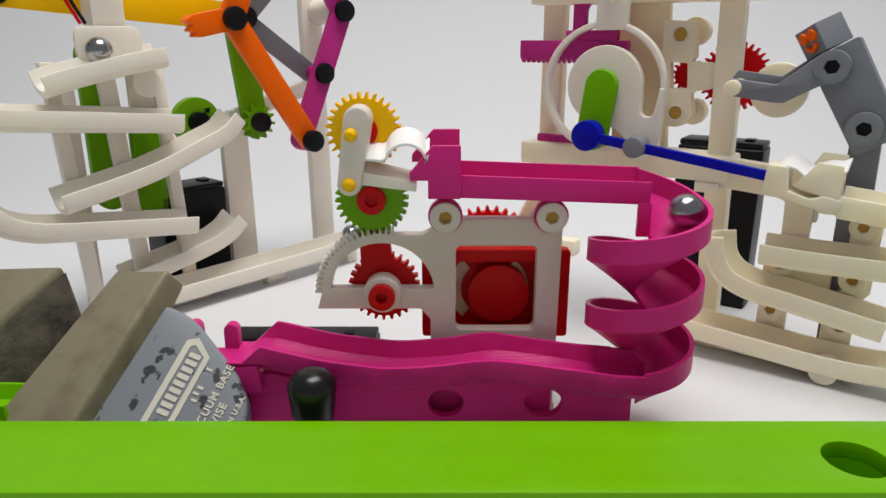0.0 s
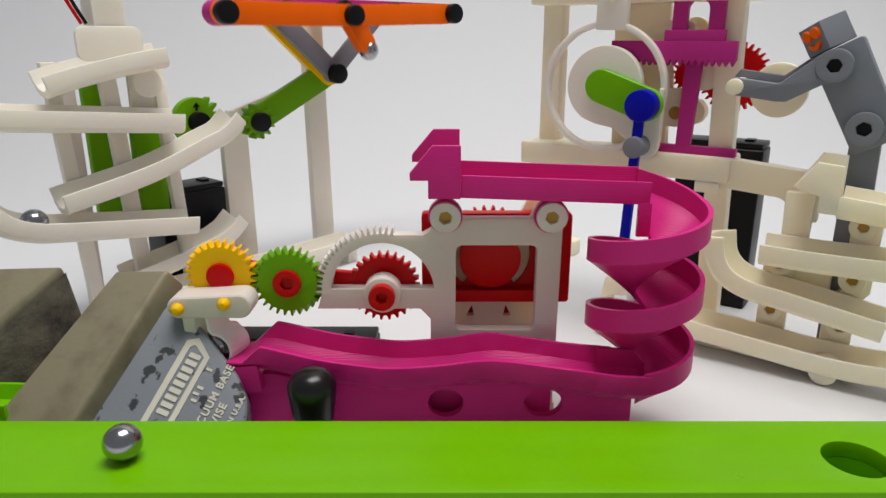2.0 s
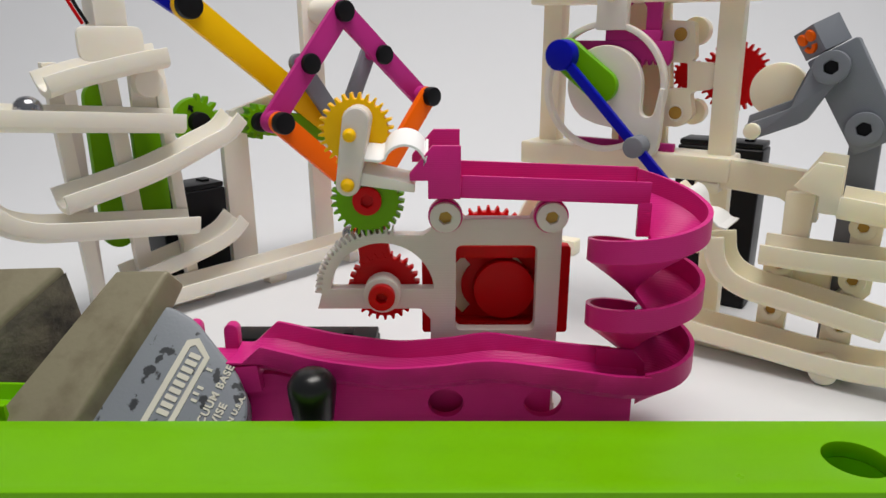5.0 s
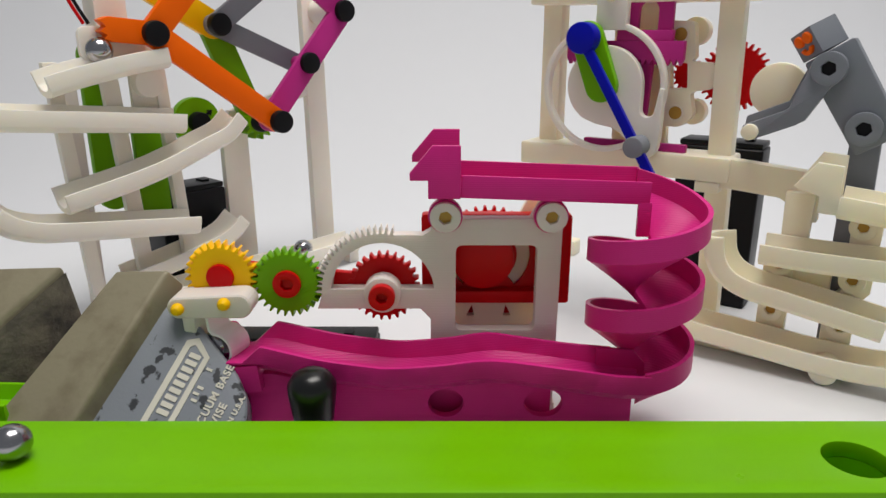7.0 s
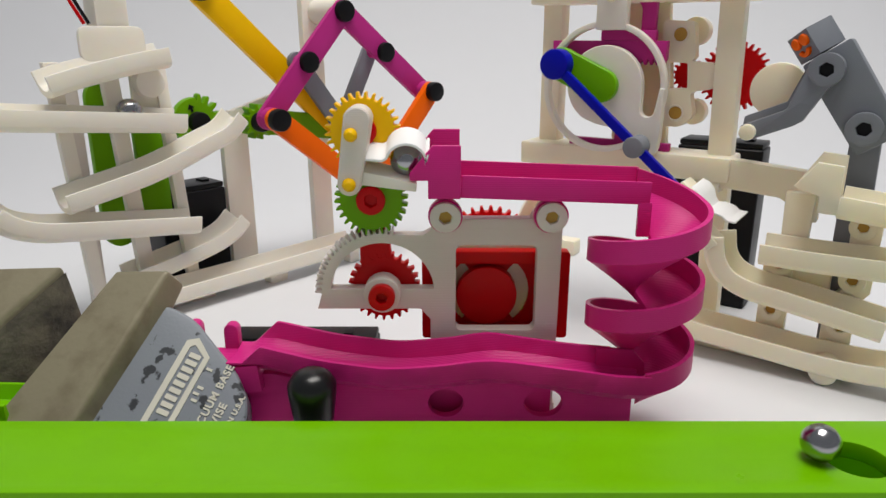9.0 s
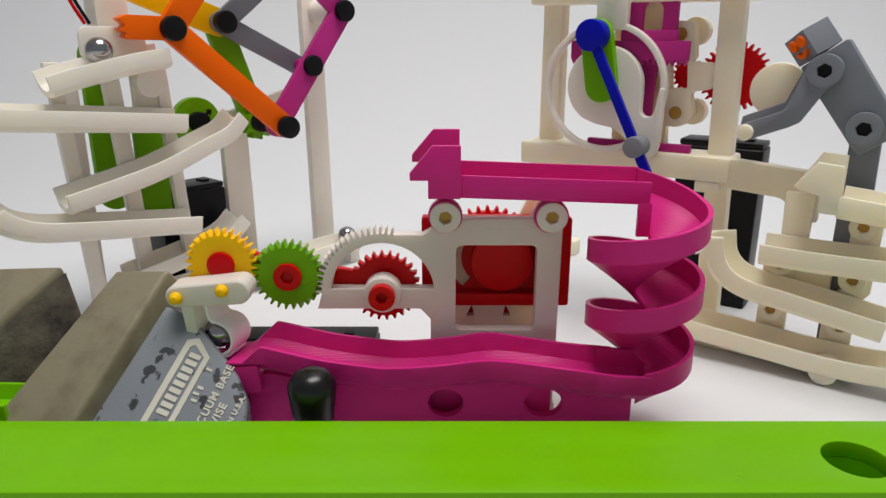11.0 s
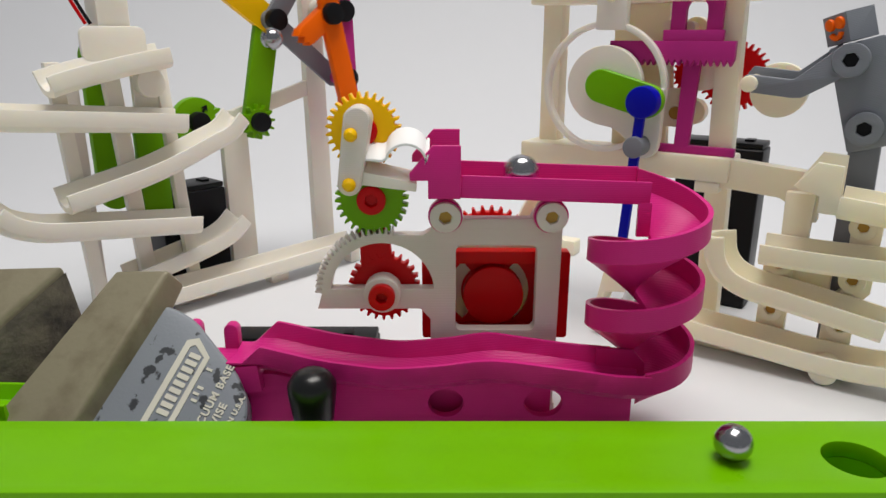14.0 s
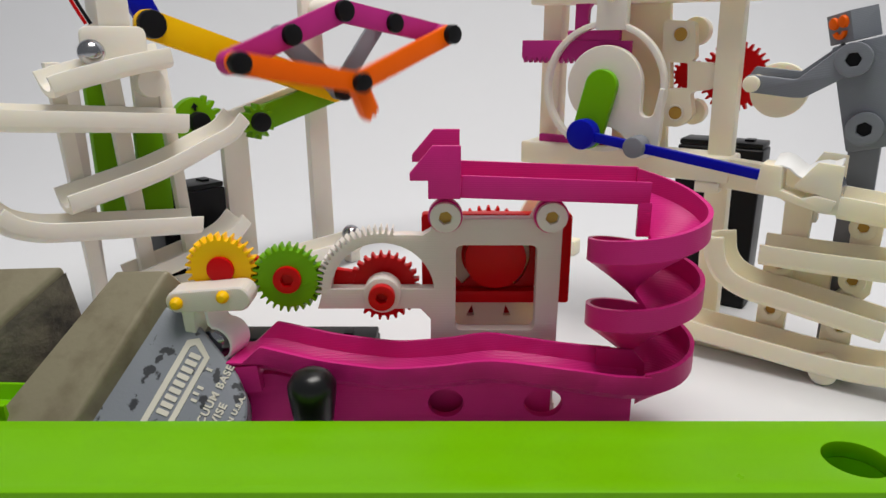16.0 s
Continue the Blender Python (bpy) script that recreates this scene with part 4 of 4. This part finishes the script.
def ball_rack(t):
    s = (t + 0.085) % T_RACK
    if s > 2.6 and s < T_RACK - 0.12:
        bx, bz, a = scoop(t)
        dx, dz = rot(104, 3.5, a)
        return (bx + dx, -2, bz + dz)
    if s >= T_RACK - 0.12:
        s -= T_RACK
    return tuple(table([(-0.12, 108, 0, 91), (0.0, 145, 0, 86), (0.08, 166, 0, 76), (0.11, 150, 0, 63.5), (0.15, 130, 0, 62.5), (0.21, 108, 0, 61.6), (0.27, 80, 0, 60), (0.32, 72, 0, 50), (0.36, 82, 0, 44), (0.40, 97, 0, 41.6), (0.435, 111, 0, 39.8), (0.485, 128, 0, 37.2), (0.52, 141, 0, 34.4), (0.545, 148, 0, 18.5), (0.565, 130, 0, 15.8), (0.59, 112, 0, 15.4), (0.67, 70, 0, 17.8), (0.8, 38, 0, 19.5), (2.6, 34, -2, 20)], s))


CLAW_TO_RAILS = pose(0, 0, 0, 0, 0, 42.5 - LYAW)


def ball_crane(t):
    s = crane_time(t) % (2 * T_CRANE)
    if 1.4 <= s < 3.2:
        c, ex, ez = claw_way(t)
        v = CLAW_TO_RAILS @ Vector((ex + 26 * math.cos(c), -8, ez + 26 * math.sin(c)))
        u = max(0, (s - 3.0) / 0.2)
        return tuple(v.lerp(Vector((-151, 2.3, 145.5)), u))
    if s < 1.4:
        return (3, 2, 20)
    if s < T_CRANE + 0.9:
        return (-151, 2.3, 145.5)
    u = s - T_CRANE
    return tuple(table([(0.9, -151, 2.3, 145.5), (1.0, -164, 2.3, 142), (1.06, -182, 2.3, 136), (1.1, -193, 2.3, 122), (1.2, -188, 2.3, 119.5), (1.33, -165, 2.3, 117.5), (1.5, -122, 2.3, 113), (1.58, -98, 2.3, 104), (1.68, -112, 2.3, 96), (1.8, -145, 2.3, 86), (1.9, -176, 2.3, 79), (1.98, -196, 2.3, 68), (2.1, -165, 2.3, 62.5), (2.2, -120, 2.3, 56), (2.3, -96, 8, 42), (2.4, -118, 10, 35), (2.5, -143, 8, 30), (2.62, -136, 4, 16), (3.07, -78, 3, 17), (3.2, -41, 3, 17.5), (3.4, -1, 3, 19), (3.8, 3, 2, 20)], u))


def claw_way(t):
    """The way the claw points, and the joint it hangs from."""
    px, pz, ph, al, ex, ez = linkage(t)
    a = radians(ph - al)
    b = ang(LL * math.cos(a), OZ + LL * math.sin(a), ex, ez)
    return radians(b - 54.4), ex, ez


PASSES = (-3.26, 2.0, 7.274, 12.49, 17.75)


def ball_green(t):
    """One ball comes by every five seconds, drops through the hole and returns out of sight."""
    k = max(i for i, p in enumerate(PASSES) if t >= p - 1.6)
    x = -100.6 + 127 * (t - PASSES[k])
    if x < 128:
        return (x, 191.0, 30.05)
    u = (x - 128) / 127
    return tuple(table([(0, 130, 191.4, 30.0), (0.08, 131, 191.4, 17), (0.14, 131, 191.4, 9.0), (0.5, 131, 191.4, 9.0), (0.75, 420, 40, 12), (1.0, 420, -250, 30), (1.4, -420, -250, 30), (1.7, -420, 191, 30.05), (1.9, -320, 191, 30.05)], u))


def motions():
    key = lambda f: [(t, f(t)) for t in TIMES]
    walk(ARM, key(lambda t: turn(PIV[0], 0, PIV[1], arm_angle(t))))
    walk(SUN, key(lambda t: turn(PIV[0], 0, PIV[1], arm_angle(t))))
    walk(IDLER, key(lambda t: turn(PIV[0] + REACH * math.cos(radians(arm_angle(t))), 0, PIV[1] + REACH * math.sin(radians(arm_angle(t))), 2.8 * arm_angle(t))))
    walk(PLANET, key(lambda t: turn(PIV[0] + WHEEL * math.cos(radians(arm_angle(t))), 0, PIV[1] + WHEEL * math.sin(radians(arm_angle(t))), grip_pose(t)[2])))
    walk(GRIP, key(lambda t: turn(grip_pose(t)[0], -6, grip_pose(t)[1], grip_pose(t)[2])))
    walk(BIG, key(lambda t: turn(19.3 + 8.2 * math.cos(cam_turn(t)), 0, 56.6 + 8.2 * math.sin(cam_turn(t)), math.degrees(cam_turn(t)))))
    walk(WHEELBACK, key(lambda t: turn(19.2, 0, 61, math.degrees(cam_turn(t)))))
    walk(YOKE, key(lambda t: at(19.3, 0, 56.6 + 8.2 * math.sin(cam_turn(t)))))
    walk(MAG1, [(t, m) for t, m in smooth_rows([(t, 0, OZ, linkage(t)[2] - linkage(t)[3]) for t in TIMES])])
    walk(MAG2, smooth_rows([(t, 0, OZ, linkage(t)[2] + linkage(t)[3]) for t in TIMES]))

    def knee(t, s):
        px, pz, ph, al, ex, ez = linkage(t)
        a = radians(ph + s * al)
        return LL * math.cos(a), OZ + LL * math.sin(a), AA * math.cos(a), OZ + AA * math.sin(a), px, pz, ex, ez
    for s, o, g in ((-1, ORA1, GRY1), (1, ORA2, GRY2)):
        rows = [knee(t, s) for t in TIMES]
        walk(o, smooth_rows([(t, r[0], r[1], ang(r[0], r[1], r[6], r[7])) for t, r in zip(TIMES, rows)]))
        walk(g, smooth_rows([(t, r[2], r[3], ang(r[2], r[3], r[4], r[5])) for t, r in zip(TIMES, rows)]))
    walk(GARM, smooth_rows([(t, *GC, ang(*GC, *crane(t))) for t in TIMES]))
    walk(SECTOR, smooth_rows([(t, -92.5, 103.6, -0.65 * (table(CRANE_ARM, crane_time(t) % T_CRANE)[0] - 26)) for t in TIMES]))

    def drive(t):
        px, pz = crane(t)
        a = radians(-44 + 360 * (crane_time(t) - 1.1) / T_CRANE)
        return px, pz, -127 + 39 * math.cos(a), 192 + 39 * math.sin(a), math.degrees(a)
    rows = [drive(t) for t in TIMES]
    walk(YARM, smooth_rows([(t, r[0], r[1], ang(*r[:4])) for t, r in zip(TIMES, rows)]))
    walk(BCRANK, smooth_rows([(t, -127, 192, r[4]) for t, r in zip(TIMES, rows)]))
    walk(YOKER, key(lambda t: at(-0.1833 * (rack_angle(t) - 120) - 16.5, 0, 0)))
    walk(GCRANK, key(lambda t: turn(BC[0], 0, BC[1], rack_angle(t))))
    walk(SCOOPARM, smooth_rows([(t, *scoop(t)) for t in TIMES]))
    walk(CDISC, key(lambda t: turn(79, 0, 128, figure(t)[4])))
    walk(TORSO, smooth_rows([(t, *WAIST, ang(*WAIST, figure(t)[2], figure(t)[3]) - 90) for t in TIMES]))
    bend = math.degrees(math.atan2(14.5, 37))
    walk(FORE, smooth_rows([(t, figure(t)[0], figure(t)[1], ang(*figure(t)[:4]) - bend) for t in TIMES]))
    walk(BALLC, key(lambda t: at(0, CY, 0) @ at(*ball_lift(t))))
    walk(BALLA, key(lambda t: LM @ at(*ball_crane(t))))
    walk(BALLB, key(lambda t: LM @ at(*ball_crane(t + T_CRANE))))
    walk(BALLR, key(lambda t: RM @ at(*ball_rack(t))))
    walk(BALLG, key(lambda t: at(*ball_green(t))))
    walk(GBACK, key(lambda t: at(-142.8, 6, 68 - 22 * (1 - max(0.0, min(1.0, (table(CRANE_ARM, crane_time(t) % T_CRANE)[0] + 10) / 70))))))
    drift = [(0, LM @ at(0, 0, 0)), (4.2, LM @ at(0.7, -0.3, 0)), (9.2, LM @ at(1.5, -0.6, 0)), (16, LM @ at(2.2, -0.8, 0))]
    walk(RAILS, drift)


motions()
